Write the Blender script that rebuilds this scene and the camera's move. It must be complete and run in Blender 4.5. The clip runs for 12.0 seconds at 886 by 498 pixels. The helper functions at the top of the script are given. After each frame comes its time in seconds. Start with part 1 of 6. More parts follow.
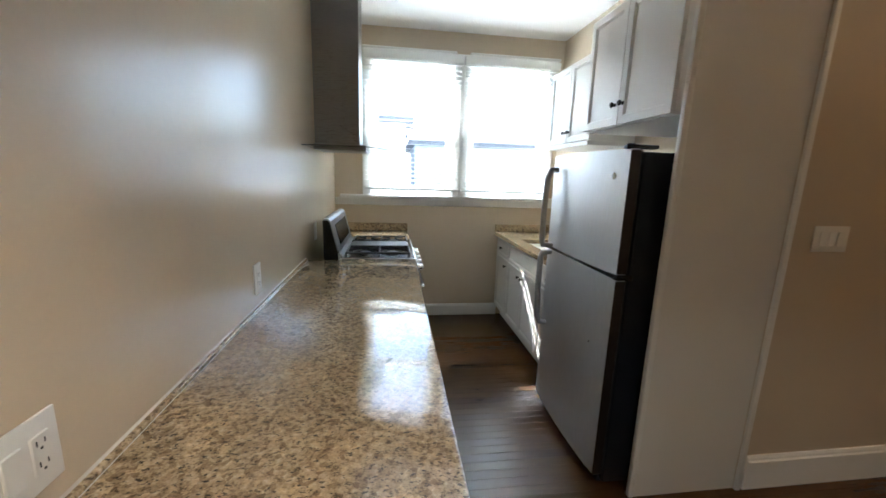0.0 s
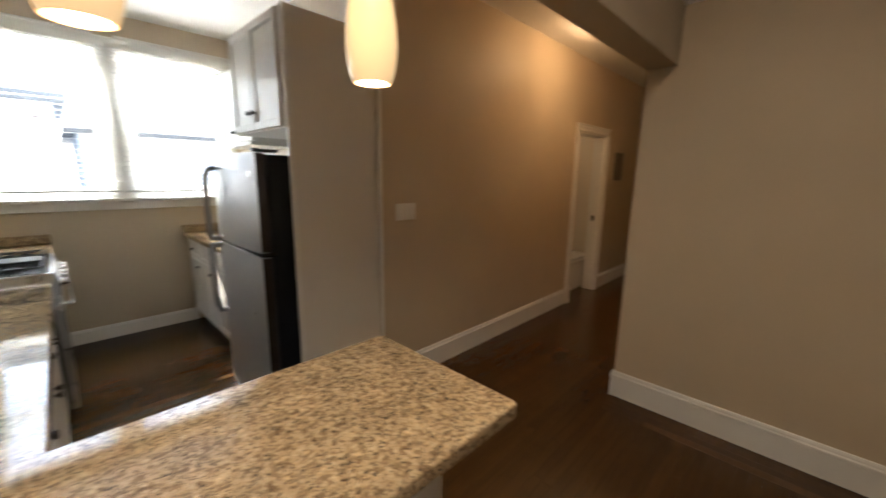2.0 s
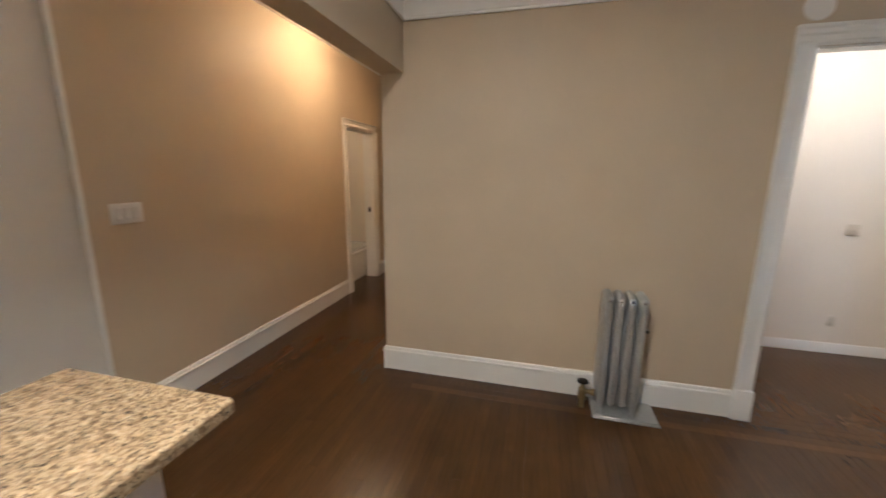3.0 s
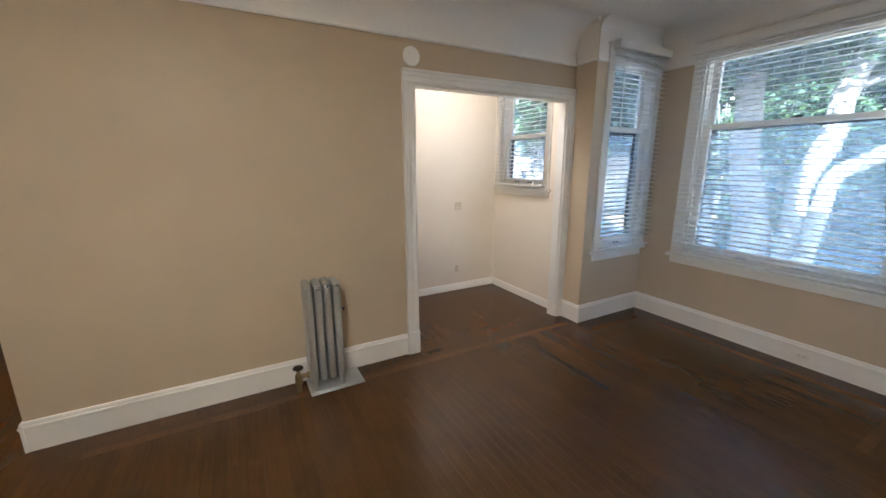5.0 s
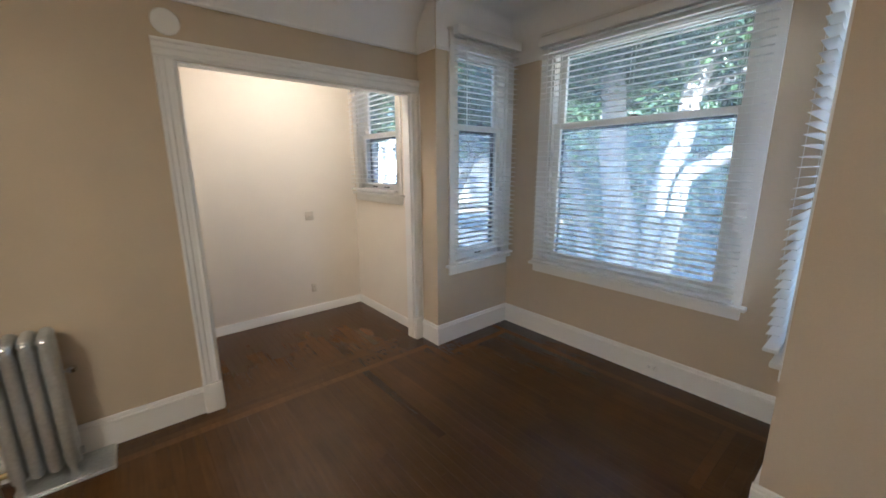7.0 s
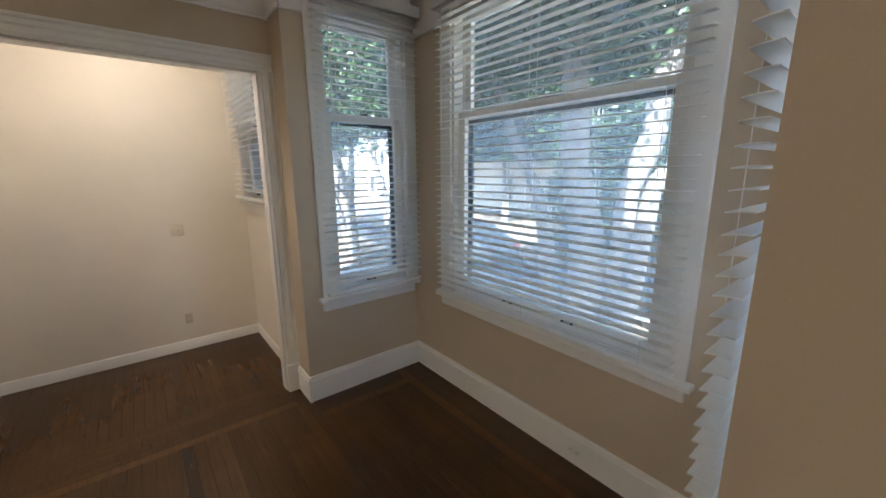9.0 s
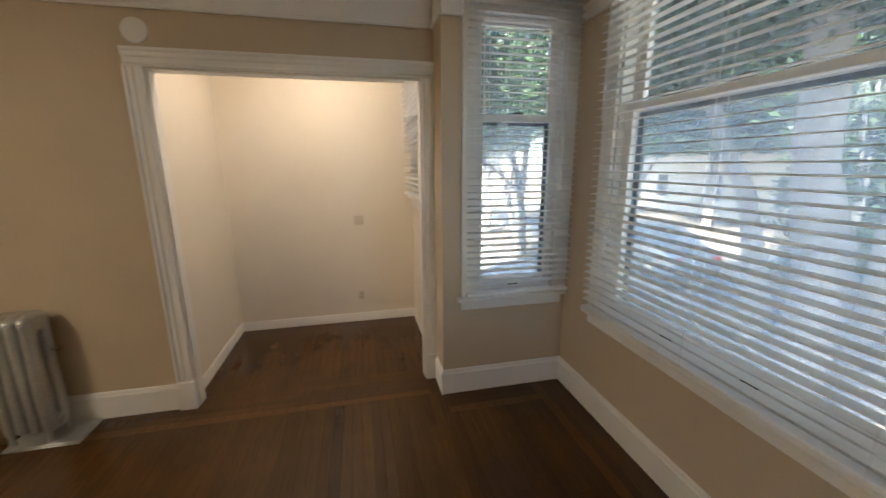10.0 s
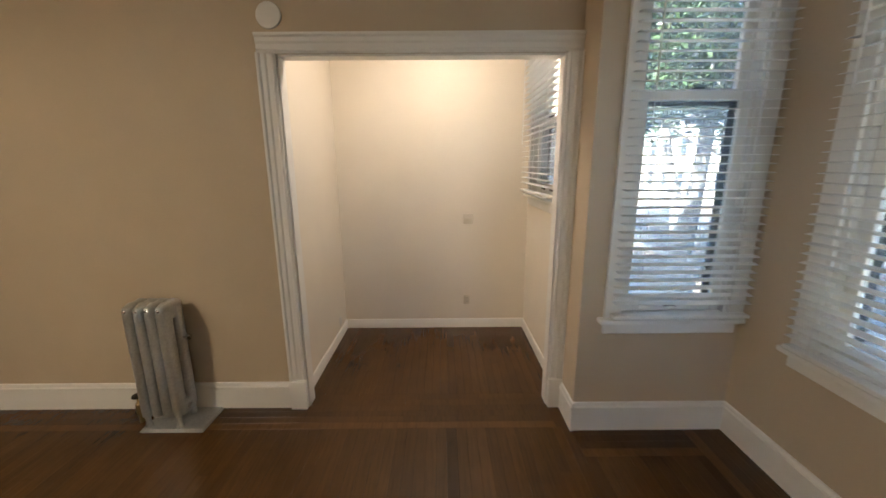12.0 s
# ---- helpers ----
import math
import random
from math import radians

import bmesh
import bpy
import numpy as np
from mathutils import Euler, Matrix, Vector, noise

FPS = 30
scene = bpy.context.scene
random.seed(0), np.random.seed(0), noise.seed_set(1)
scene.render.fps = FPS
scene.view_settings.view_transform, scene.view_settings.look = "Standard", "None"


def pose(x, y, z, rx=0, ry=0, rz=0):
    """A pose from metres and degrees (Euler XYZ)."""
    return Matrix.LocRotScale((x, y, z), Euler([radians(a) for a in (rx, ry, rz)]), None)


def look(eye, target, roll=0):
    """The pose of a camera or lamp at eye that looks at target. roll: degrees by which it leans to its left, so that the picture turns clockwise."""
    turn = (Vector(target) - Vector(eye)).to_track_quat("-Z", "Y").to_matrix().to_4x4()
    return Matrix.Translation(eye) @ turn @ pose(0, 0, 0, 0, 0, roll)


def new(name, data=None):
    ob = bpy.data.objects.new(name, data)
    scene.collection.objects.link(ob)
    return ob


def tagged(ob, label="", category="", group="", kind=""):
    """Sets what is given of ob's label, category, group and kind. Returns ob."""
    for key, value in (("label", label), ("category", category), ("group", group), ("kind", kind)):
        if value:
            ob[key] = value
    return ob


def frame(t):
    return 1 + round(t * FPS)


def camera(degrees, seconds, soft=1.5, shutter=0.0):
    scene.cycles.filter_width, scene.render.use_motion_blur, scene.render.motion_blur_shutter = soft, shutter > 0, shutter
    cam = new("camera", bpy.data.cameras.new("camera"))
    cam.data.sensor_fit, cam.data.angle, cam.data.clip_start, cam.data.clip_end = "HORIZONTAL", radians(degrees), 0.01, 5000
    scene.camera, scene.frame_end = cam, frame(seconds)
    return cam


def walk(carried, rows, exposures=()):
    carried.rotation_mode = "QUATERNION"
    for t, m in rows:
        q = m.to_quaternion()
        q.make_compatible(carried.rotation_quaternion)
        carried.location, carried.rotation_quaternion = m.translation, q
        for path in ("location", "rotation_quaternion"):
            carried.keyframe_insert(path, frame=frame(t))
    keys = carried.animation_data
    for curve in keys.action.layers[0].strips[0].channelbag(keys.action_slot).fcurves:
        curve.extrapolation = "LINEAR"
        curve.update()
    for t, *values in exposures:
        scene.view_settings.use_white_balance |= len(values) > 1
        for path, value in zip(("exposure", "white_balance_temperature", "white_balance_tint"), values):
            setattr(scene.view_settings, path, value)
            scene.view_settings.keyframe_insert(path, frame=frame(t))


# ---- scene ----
cam = camera(99.1, 12.0, soft=1.5, shutter=0.4)
PATH = [
    (0, (0.11, -0.058, 1.482), (0.379, 1.886, 1.096), 1.8),
    (0.5, (0.132, -0.126, 1.499), (0.544, 1.793, 1.114), 1.6),
    (1, (0.193, -0.327, 1.5), (0.796, 1.543, 1.129), 1.3),
    (1.5, (0.256, -0.523, 1.5), (1.223, 1.187, 1.122), 1.0),
    (2, (0.332, -0.669, 1.505), (1.737, 0.701, 1.123), 0.8),
    (2.5, (0.393, -0.818, 1.497), (2.134, 0.09, 1.115), 0.7),
    (3, (0.4, -0.929, 1.5), (2.297, -0.44, 1.101), 0.5),
    (3.5, (0.373, -1.01, 1.522), (2.329, -1.051, 1.104), 0.5),
    (3.7, (0.348, -1.019, 1.509), (2.29, -1.268, 1.098), 0.5),
    (5.3, (0.159, -0.994, 1.578), (1.844, -1.98, 1.142), -0.2),
    (5.5, (0.133, -1.061, 1.554), (1.804, -2.073, 1.125), -0.2),
    (6, (0.088, -1.333, 1.572), (1.666, -2.482, 1.135), -0.2),
    (6.5, (0.088, -1.618, 1.576), (1.631, -2.813, 1.14), -0.3),
    (7, (0.232, -1.943, 1.563), (1.736, -3.191, 1.139), -0.3),
    (7.5, (0.306, -2.234, 1.56), (1.762, -3.538, 1.137), -0.4),
    (7.7, (0.293, -2.341, 1.536), (1.74, -3.66, 1.129), -0.3),
    (9.3, (0.287, -3.289, 1.57), (1.88, -4.427, 1.16), -0.5),
    (9.5, (0.303, -3.342, 1.587), (2.033, -4.256, 1.173), -0.4),
    (10, (0.311, -3.389, 1.597), (2.217, -3.813, 1.166), -0.4),
    (10.5, (0.289, -3.407, 1.588), (2.238, -3.519, 1.156), -0.4),
    (11, (0.291, -3.373, 1.574), (2.245, -3.4, 1.147), -0.4),
    (11.5, (0.418, -3.283, 1.569), (2.371, -3.302, 1.136), -0.3),
    (12, (0.698, -3.142, 1.562), (2.65, -3.147, 1.125), -0.4),
]
EXPOSURE = [(0, 3.5, 5500, 9), (1.0, 3.4, 5550, 9), (1.5, 3.35, 5850, 11), (2.0, 3.45, 6200, 13), (2.5, 4.15, 6250, 12), (3.0, 4.45, 5150, 11), (3.5, 4.5, 5050, 10), (5.5, 4.4, 5350, 9), (7.5, 4.15, 5450, 9), (9.5, 3.8, 6050, 10), (10.5, 4.05, 6550, 11), (12, 4.12, 6150, 10)]
walk(cam, [(t, look(eye, target, roll)) for t, eye, target, roll in PATH], EXPOSURE)

# ---- world, sun and exposure ----
SUN = Vector((0.68, -1.0, -0.91)).normalized()
world = bpy.data.worlds.new("world")
scene.world = world
world.use_nodes = True
wn = world.node_tree.nodes
sky = wn.new("ShaderNodeTexSky")
sky.sky_type = "NISHITA"
sky.sun_disc = False
sky.sun_elevation = math.asin(-SUN.z)
sky.sun_rotation = math.atan2(-SUN.x, -SUN.y)
sky.air_density, sky.dust_density = 1.0, 1.5
wn["Background"].inputs["Strength"].default_value = 0.10
world.node_tree.links.new(sky.outputs[0], wn["Background"].inputs["Color"])
sun_data = bpy.data.lights.new("sun", "SUN")
sun_data.energy, sun_data.angle, sun_data.color = 3.1, radians(0.53), (1.0, 0.94, 0.85)
sun = new("sun", sun_data)
sun.rotation_euler = SUN.to_track_quat("-Z", "Y").to_euler()


# area lamps added above the yard, standing in for skylight through the two kitchen windows
for wx in (0.307, 1.254):
    d = bpy.data.lights.new("kitchen_sky_fill", "AREA")
    d.shape, d.size, d.size_y, d.energy, d.color = "RECTANGLE", 0.90, 1.20, 76.0, (0.86, 0.94, 1.0)
    ob = new("kitchen_sky_fill", d)
    ob.matrix_basis = pose(wx, 4.75, 3.55, -52, 0, 0)


# ---- materials ----
def material(name):
    m = bpy.data.materials.new(name)
    m.use_nodes = True
    nt = m.node_tree
    b = nt.nodes["Principled BSDF"]
    return m, nt, b


def ramp(nt, source, stops):
    r = nt.nodes.new("ShaderNodeValToRGB")
    e = r.color_ramp.elements
    while len(e) < len(stops):
        e.new(0.5)
    for k, (p, c) in enumerate(stops):
        e[k].position, e[k].color = p, (*c, 1)
    nt.links.new(source, r.inputs[0])
    return r.outputs[0]


def coords(nt, scale=(1, 1, 1), kind="Object"):
    t = nt.nodes.new("ShaderNodeTexCoord")
    mp = nt.nodes.new("ShaderNodeMapping")
    mp.inputs["Scale"].default_value = scale
    nt.links.new(t.outputs[kind], mp.inputs[0])
    return mp.outputs[0]


def noise_tex(nt, vec, scale, detail=4.0, rough=0.55):
    n = nt.nodes.new("ShaderNodeTexNoise")
    n.inputs["Scale"].default_value, n.inputs["Detail"].default_value, n.inputs["Roughness"].default_value = scale, detail, rough
    nt.links.new(vec, n.inputs["Vector"])
    return n.outputs["Fac"]


def bump(nt, b, height, strength, distance=0.002):
    n = nt.nodes.new("ShaderNodeBump")
    n.inputs["Strength"].default_value, n.inputs["Distance"].default_value = strength, distance
    nt.links.new(height, n.inputs["Height"])
    nt.links.new(n.outputs[0], b.inputs["Normal"])


def mix_color(nt, fac, a, b, mode="MIX"):
    n = nt.nodes.new("ShaderNodeMix")
    n.data_type, n.blend_type = "RGBA", mode
    for socket, v in ((n.inputs[0], fac), (n.inputs[6], a), (n.inputs[7], b)):
        if isinstance(v, (int, float)):
            socket.default_value = v
        elif isinstance(v, tuple):
            socket.default_value = (*v, 1)
        else:
            nt.links.new(v, socket)
    return n.outputs[2]


def shade(c, k):
    return tuple(min(1, v * k) for v in c)


def plain(name, color, rough=0.5, metal=0.0, vary=0.08, grain=40.0, relief=0.0, coat=0.0, streak=(1, 1, 1), spec=0.5):
    """A surface of one colour with slow stains, fine grain and uneven gloss."""
    m, nt, b = material(name)
    v = coords(nt, streak)
    big, fine = noise_tex(nt, v, 1.7, 2), noise_tex(nt, v, grain, 3)
    c1 = ramp(nt, big, [(0.3, shade(color, 1 - vary)), (0.7, shade(color, 1 + vary))])
    c2 = ramp(nt, fine, [(0.35, (1 - vary * 0.6,) * 3), (0.65, (1, 1, 1))])
    nt.links.new(mix_color(nt, 1.0, c1, c2, "MULTIPLY"), b.inputs["Base Color"])
    r = nt.nodes.new("ShaderNodeMapRange")
    r.inputs["To Min"].default_value, r.inputs["To Max"].default_value = max(0.02, rough * 0.95), min(1, rough * 1.05)
    nt.links.new(big, r.inputs[0])
    nt.links.new(r.outputs[0], b.inputs["Roughness"])
    b.inputs["Metallic"].default_value = metal
    b.inputs["Coat Weight"].default_value = coat
    b.inputs["Specular IOR Level"].default_value = spec
    if relief:
        bump(nt, b, fine, relief)
    return m


def wood_floor(name="stained oak", k=1.36):
    m, nt, b = material(name)
    info = nt.nodes.new("ShaderNodeObjectInfo")
    geo = nt.nodes.new("ShaderNodeNewGeometry")
    add = nt.nodes.new("ShaderNodeMath")
    nt.links.new(info.outputs["Random"], add.inputs[0])
    nt.links.new(geo.outputs["Random Per Island"], add.inputs[1])
    frac = nt.nodes.new("ShaderNodeMath")
    frac.operation = "FRACT"
    nt.links.new(add.outputs[0], frac.inputs[0])
    t = nt.nodes.new("ShaderNodeNewGeometry")
    mp = nt.nodes.new("ShaderNodeMapping")
    mp.inputs["Scale"].default_value = (1.2, 22, 1)
    nt.links.new(t.outputs["Position"], mp.inputs[0])
    jump = nt.nodes.new("ShaderNodeCombineXYZ")
    mul = nt.nodes.new("ShaderNodeMath")
    mul.operation = "MULTIPLY"
    mul.inputs[1].default_value = 37.0
    nt.links.new(frac.outputs[0], mul.inputs[0])
    nt.links.new(mul.outputs[0], jump.inputs[0])
    nt.links.new(jump.outputs[0], mp.inputs["Location"])
    grain = noise_tex(nt, mp.outputs[0], 3.0, 6, 0.62)
    tone = ramp(nt, frac.outputs[0], [(0.0, shade((0.043, 0.0204, 0.0066), k)), (0.35, shade((0.049, 0.0232, 0.0072), k)), (0.8, shade((0.053, 0.0252, 0.0077), k)), (1.0, shade((0.059, 0.0281, 0.0086), k))])
    streak = ramp(nt, grain, [(0.26, (0.70, 0.67, 0.64)), (0.46, (0.96, 0.96, 0.96)), (0.75, (1.18, 1.16, 1.12))])
    wear = noise_tex(nt, t.outputs["Position"], 1.1, 3)
    scuff = noise_tex(nt, t.outputs["Position"], 5.5, 5, 0.65)
    worn = mix_color(nt, 1.0, ramp(nt, wear, [(0.33, (0.84, 0.83, 0.82)), (0.68, (1.16, 1.14, 1.12))]), ramp(nt, scuff, [(0.3, (0.88, 0.87, 0.86)), (0.7, (1.12, 1.11, 1.10))]), "MULTIPLY")
    c = mix_color(nt, 1.0, mix_color(nt, 1.0, tone, streak, "MULTIPLY"), worn, "MULTIPLY")
    nt.links.new(c, b.inputs["Base Color"])
    r = nt.nodes.new("ShaderNodeMapRange")
    r.inputs["To Min"].default_value, r.inputs["To Max"].default_value = 0.21, 0.28
    nt.links.new(wear, r.inputs[0])
    nt.links.new(r.outputs[0], b.inputs["Roughness"])
    bump(nt, b, grain, 0.02, 0.001)
    b.inputs["Specular IOR Level"].default_value = 0.36
    return m


def granite():
    m, nt, b = material("granite")
    v = coords(nt)
    warp = noise_tex(nt, v, 9.0, 3)
    vor = nt.nodes.new("ShaderNodeTexVoronoi")
    vor.inputs["Scale"].default_value = 85.0
    nt.links.new(v, vor.inputs["Vector"])
    sep = nt.nodes.new("ShaderNodeSeparateColor")
    nt.links.new(vor.outputs["Color"], sep.inputs[0])
    n1 = noise_tex(nt, v, 88.0, 6, 0.72)
    n2 = noise_tex(nt, coords(nt, (1.0, 1.9, 1.0)), 78.0, 4, 0.62)
    c = ramp(nt, n1, [(0.30, (0.055, 0.048, 0.040)), (0.38, (0.19, 0.142, 0.090)), (0.45, (0.40, 0.305, 0.19)), (0.55, (0.52, 0.405, 0.25)), (0.66, (0.64, 0.54, 0.385))])
    cell = ramp(nt, sep.outputs[0], [(0.0, (0.50, 0.44, 0.40)), (0.3, (0.86, 0.82, 0.76)), (0.75, (1.0, 1.0, 1.0)), (1.0, (1.12, 1.05, 0.95))])
    c = mix_color(nt, 1.0, c, cell, "MULTIPLY")
    speck = ramp(nt, n2, [(0.585, (0, 0, 0)), (0.635, (1, 1, 1))])
    c = mix_color(nt, speck, c, (0.060, 0.054, 0.045))
    drift = ramp(nt, warp, [(0.3, (0.82, 0.8, 0.78)), (0.7, (1.1, 1.08, 1.05))])
    c = mix_color(nt, 1.0, c, drift, "MULTIPLY")
    nt.links.new(c, b.inputs["Base Color"])
    b.inputs["Roughness"].default_value = 0.04
    b.inputs["Specular IOR Level"].default_value = 0.6
    return m


def steel(name, color=(0.52, 0.52, 0.53), rough=0.32, streak=(1, 1, 60)):
    m, nt, b = material(name)
    v = coords(nt, streak)
    n = noise_tex(nt, v, 14.0, 4, 0.6)
    nt.links.new(ramp(nt, n, [(0.3, shade(color, 0.9)), (0.7, shade(color, 1.08))]), b.inputs["Base Color"])
    r = nt.nodes.new("ShaderNodeMapRange")
    r.inputs["To Min"].default_value, r.inputs["To Max"].default_value = rough * 0.8, rough * 1.25
    nt.links.new(n, r.inputs[0])
    nt.links.new(r.outputs[0], b.inputs["Roughness"])
    b.inputs["Metallic"].default_value = 1.0
    bump(nt, b, n, 0.05, 0.0005)
    return m


def pane_glass(name="dusty window glass with blue haze", low=0.05, high=0.12):
    m, nt, b = material(name)
    nt.nodes.remove(b)
    tr, gl, lw, mx = (nt.nodes.new("ShaderNode" + k) for k in ("BsdfTransparent", "BsdfGlossy", "LayerWeight", "MixShader"))
    tr.inputs[0].default_value = (0.93, 0.96, 0.97, 1)
    gl.inputs["Roughness"].default_value = 0.02
    pw = nt.nodes.new("ShaderNodeMath")
    pw.operation = "POWER"
    pw.inputs[1].default_value = 4.0
    nt.links.new(lw.outputs["Facing"], pw.inputs[0])
    lin = nt.nodes.new("ShaderNodeMath")
    lin.operation = "MULTIPLY_ADD"
    lin.inputs[1].default_value, lin.inputs[2].default_value = 0.6, 0.03
    nt.links.new(pw.outputs[0], lin.inputs[0])
    nt.links.new(lin.outputs[0], mx.inputs[0])
    nt.links.new(tr.outputs[0], mx.inputs[1])
    nt.links.new(gl.outputs[0], mx.inputs[2])
    dust, film = nt.nodes.new("ShaderNodeBsdfTranslucent"), nt.nodes.new("ShaderNodeMixShader")
    # blue tint puts the skylit haze into the dust colour
    dust.inputs[0].default_value = (0.62, 0.78, 0.98, 1)
    grime = nt.nodes.new("ShaderNodeMapRange")
    grime.inputs["To Min"].default_value, grime.inputs["To Max"].default_value = low, high
    nt.links.new(noise_tex(nt, coords(nt), 6.0, 5, 0.6), grime.inputs[0])
    nt.links.new(grime.outputs[0], film.inputs[0])
    nt.links.new(mx.outputs[0], film.inputs[1])
    nt.links.new(dust.outputs[0], film.inputs[2])
    nt.links.new(film.outputs[0], nt.nodes["Material Output"].inputs[0])
    return m


def screen_mesh():
    m, nt, b = material("insect screen mesh with blue haze")
    nt.nodes.remove(b)
    wire, tr, mx = (nt.nodes.new("ShaderNode" + k) for k in ("BsdfTranslucent", "BsdfTransparent", "MixShader"))
    # wires coloured blue to carry the veil of skylight
    wire.inputs[0].default_value = (0.52, 0.69, 0.95, 1)
    mx.inputs[0].default_value = 0.19
    nt.links.new(tr.outputs[0], mx.inputs[1])
    nt.links.new(wire.outputs[0], mx.inputs[2])
    nt.links.new(mx.outputs[0], nt.nodes["Material Output"].inputs[0])
    return m


def glowing(name, color, strength, base=(0.9, 0.85, 0.75)):
    m, nt, b = material(name)
    b.inputs["Base Color"].default_value = (*base, 1)
    b.inputs["Emission Color"].default_value = (*color, 1)
    b.inputs["Emission Strength"].default_value = strength
    b.inputs["Roughness"].default_value = 0.25
    return m


def leaf_material(name, dark, light):
    m, nt, b = material(name)
    geo = nt.nodes.new("ShaderNodeNewGeometry")
    nt.links.new(ramp(nt, geo.outputs["Random Per Island"], [(0.0, dark), (0.6, light), (1.0, shade(light, 1.5))]), b.inputs["Base Color"])
    b.inputs["Roughness"].default_value = 0.4
    b.inputs["Transmission Weight"].default_value = 0.0
    return m


BEIGE = plain("beige wall paint", (0.567, 0.466, 0.333), 0.5, vary=0.04, grain=180, relief=0.08, spec=0.3)
GLOSS_BEIGE = plain("semi-gloss beige wall paint", (0.63, 0.525, 0.38), 0.24, vary=0.03, grain=60, relief=0.05, spec=0.42)
CREAM = plain("cream wall paint", (0.80, 0.73, 0.62), 0.5, vary=0.03, grain=160, relief=0.05)
WHITE = plain("white gloss trim paint", (0.82, 0.80, 0.75), 0.32, vary=0.03, grain=90, relief=0.03)
CEIL = plain("white ceiling paint", (0.84, 0.83, 0.80), 0.45, vary=0.03, grain=120, relief=0.05)
CABINET = plain("white cabinet enamel", (0.76, 0.73, 0.67), 0.33, vary=0.03, grain=80, relief=0.02)
BLIND = plain("white blind slat", (0.80, 0.79, 0.75), 0.38, vary=0.02, grain=50)
CORD = plain("white cord", (0.75, 0.73, 0.68), 0.8)
PLATE = plain("white plastic plate", (0.78, 0.76, 0.71), 0.35, vary=0.02)
SLOT = plain("dark slot", (0.03, 0.03, 0.03), 0.5)
BRONZE = plain("dark bronze", (0.05, 0.04, 0.035), 0.35, 0.8)
BLACK = plain("black enamel", (0.012, 0.012, 0.013), 0.22, vary=0.2)
BLACK_SIDE = plain("black textured steel", (0.005, 0.006, 0.009), 0.45, vary=0.2, grain=400, relief=0.2, spec=0.25)
IRON = plain("black cast iron", (0.018, 0.018, 0.018), 0.55, vary=0.2, grain=300, relief=0.3)
RUBBER = plain("black gasket", (0.015, 0.015, 0.016), 0.6)
STEEL = steel("brushed stainless steel", (0.72, 0.72, 0.73), 0.42, (40, 40, 1))
STEEL_STOVE = steel("brushed range steel", (0.36, 0.36, 0.36), 0.28, (1, 40, 1))
# hood base colour darkened to hold the reflection of a dark room
STEEL_HOOD = steel("brushed hood steel with dark reflection", (0.20, 0.19, 0.18), 0.28, (1, 1, 40))
HANDLE = steel("dull handle steel", (0.34, 0.335, 0.33), 0.30, (4, 4, 1))
CHROME = steel("polished steel", (0.66, 0.66, 0.66), 0.14, (4, 4, 4))
SILVER = plain("silver radiator paint", (0.64, 0.66, 0.65), 0.33, 0.7, vary=0.24, grain=70, relief=0.55)
BRASS = plain("tarnished brass", (0.42, 0.33, 0.17), 0.35, 0.9, vary=0.2)
OLD_PLATE = plain("yellowed plastic plate", (0.66, 0.59, 0.47), 0.4, vary=0.02)
SCREEN_BAR = plain("dark screen frame", (0.03, 0.03, 0.032), 0.5)
GRANITE = granite()
OAK = wood_floor()
OAK_BORDER = wood_floor("lighter oak border strip", 2.05)
OAK_DARK = wood_floor("darkened oak strip", 0.7)
GLASS = pane_glass()
CLEAN_GLASS = pane_glass("clean window glass", 0.0, 0.01)
MESH = screen_mesh()
PORCELAIN = plain("white porcelain", (0.80, 0.79, 0.74), 0.15, vary=0.02)
GREY_METAL = plain("grey painted metal", (0.16, 0.145, 0.12), 0.5, vary=0.08)
AMBER = glowing("lit amber glass", (1.0, 0.70, 0.36), 0.065, (0.85, 0.6, 0.3))
LAMP_WHITE = glowing("lit frosted bulb", (1.0, 0.78, 0.48), 3.5)
HALL_BULB = glowing("lit hall bulb", (1.0, 0.62, 0.30), 16.0)
ALCOVE_BULB = glowing("lit alcove lamp", (1.0, 0.84, 0.68), 11.8)


# ---- mesh helpers ----
def box(bm, x0, y0, z0, x1, y1, z1, bevel=0.0, seg=2, m=None):
    r = bmesh.ops.create_cube(bm, size=1)
    verts = r["verts"]
    for v in verts:
        v.co = Vector(((x0 + x1) / 2 + v.co.x * (x1 - x0), (y0 + y1) / 2 + v.co.y * (y1 - y0), (z0 + z1) / 2 + v.co.z * (z1 - z0)))
    if bevel:
        edges = list({e for v in verts for e in v.link_edges})
        out = bmesh.ops.bevel(bm, geom=edges, offset=bevel, segments=seg, affect="EDGES", profile=0.5)
        verts = list({v for f in out["faces"] for v in f.verts} | {v for v in verts if v.is_valid})
    if m is not None:
        bmesh.ops.transform(bm, matrix=m, verts=verts)
    return verts


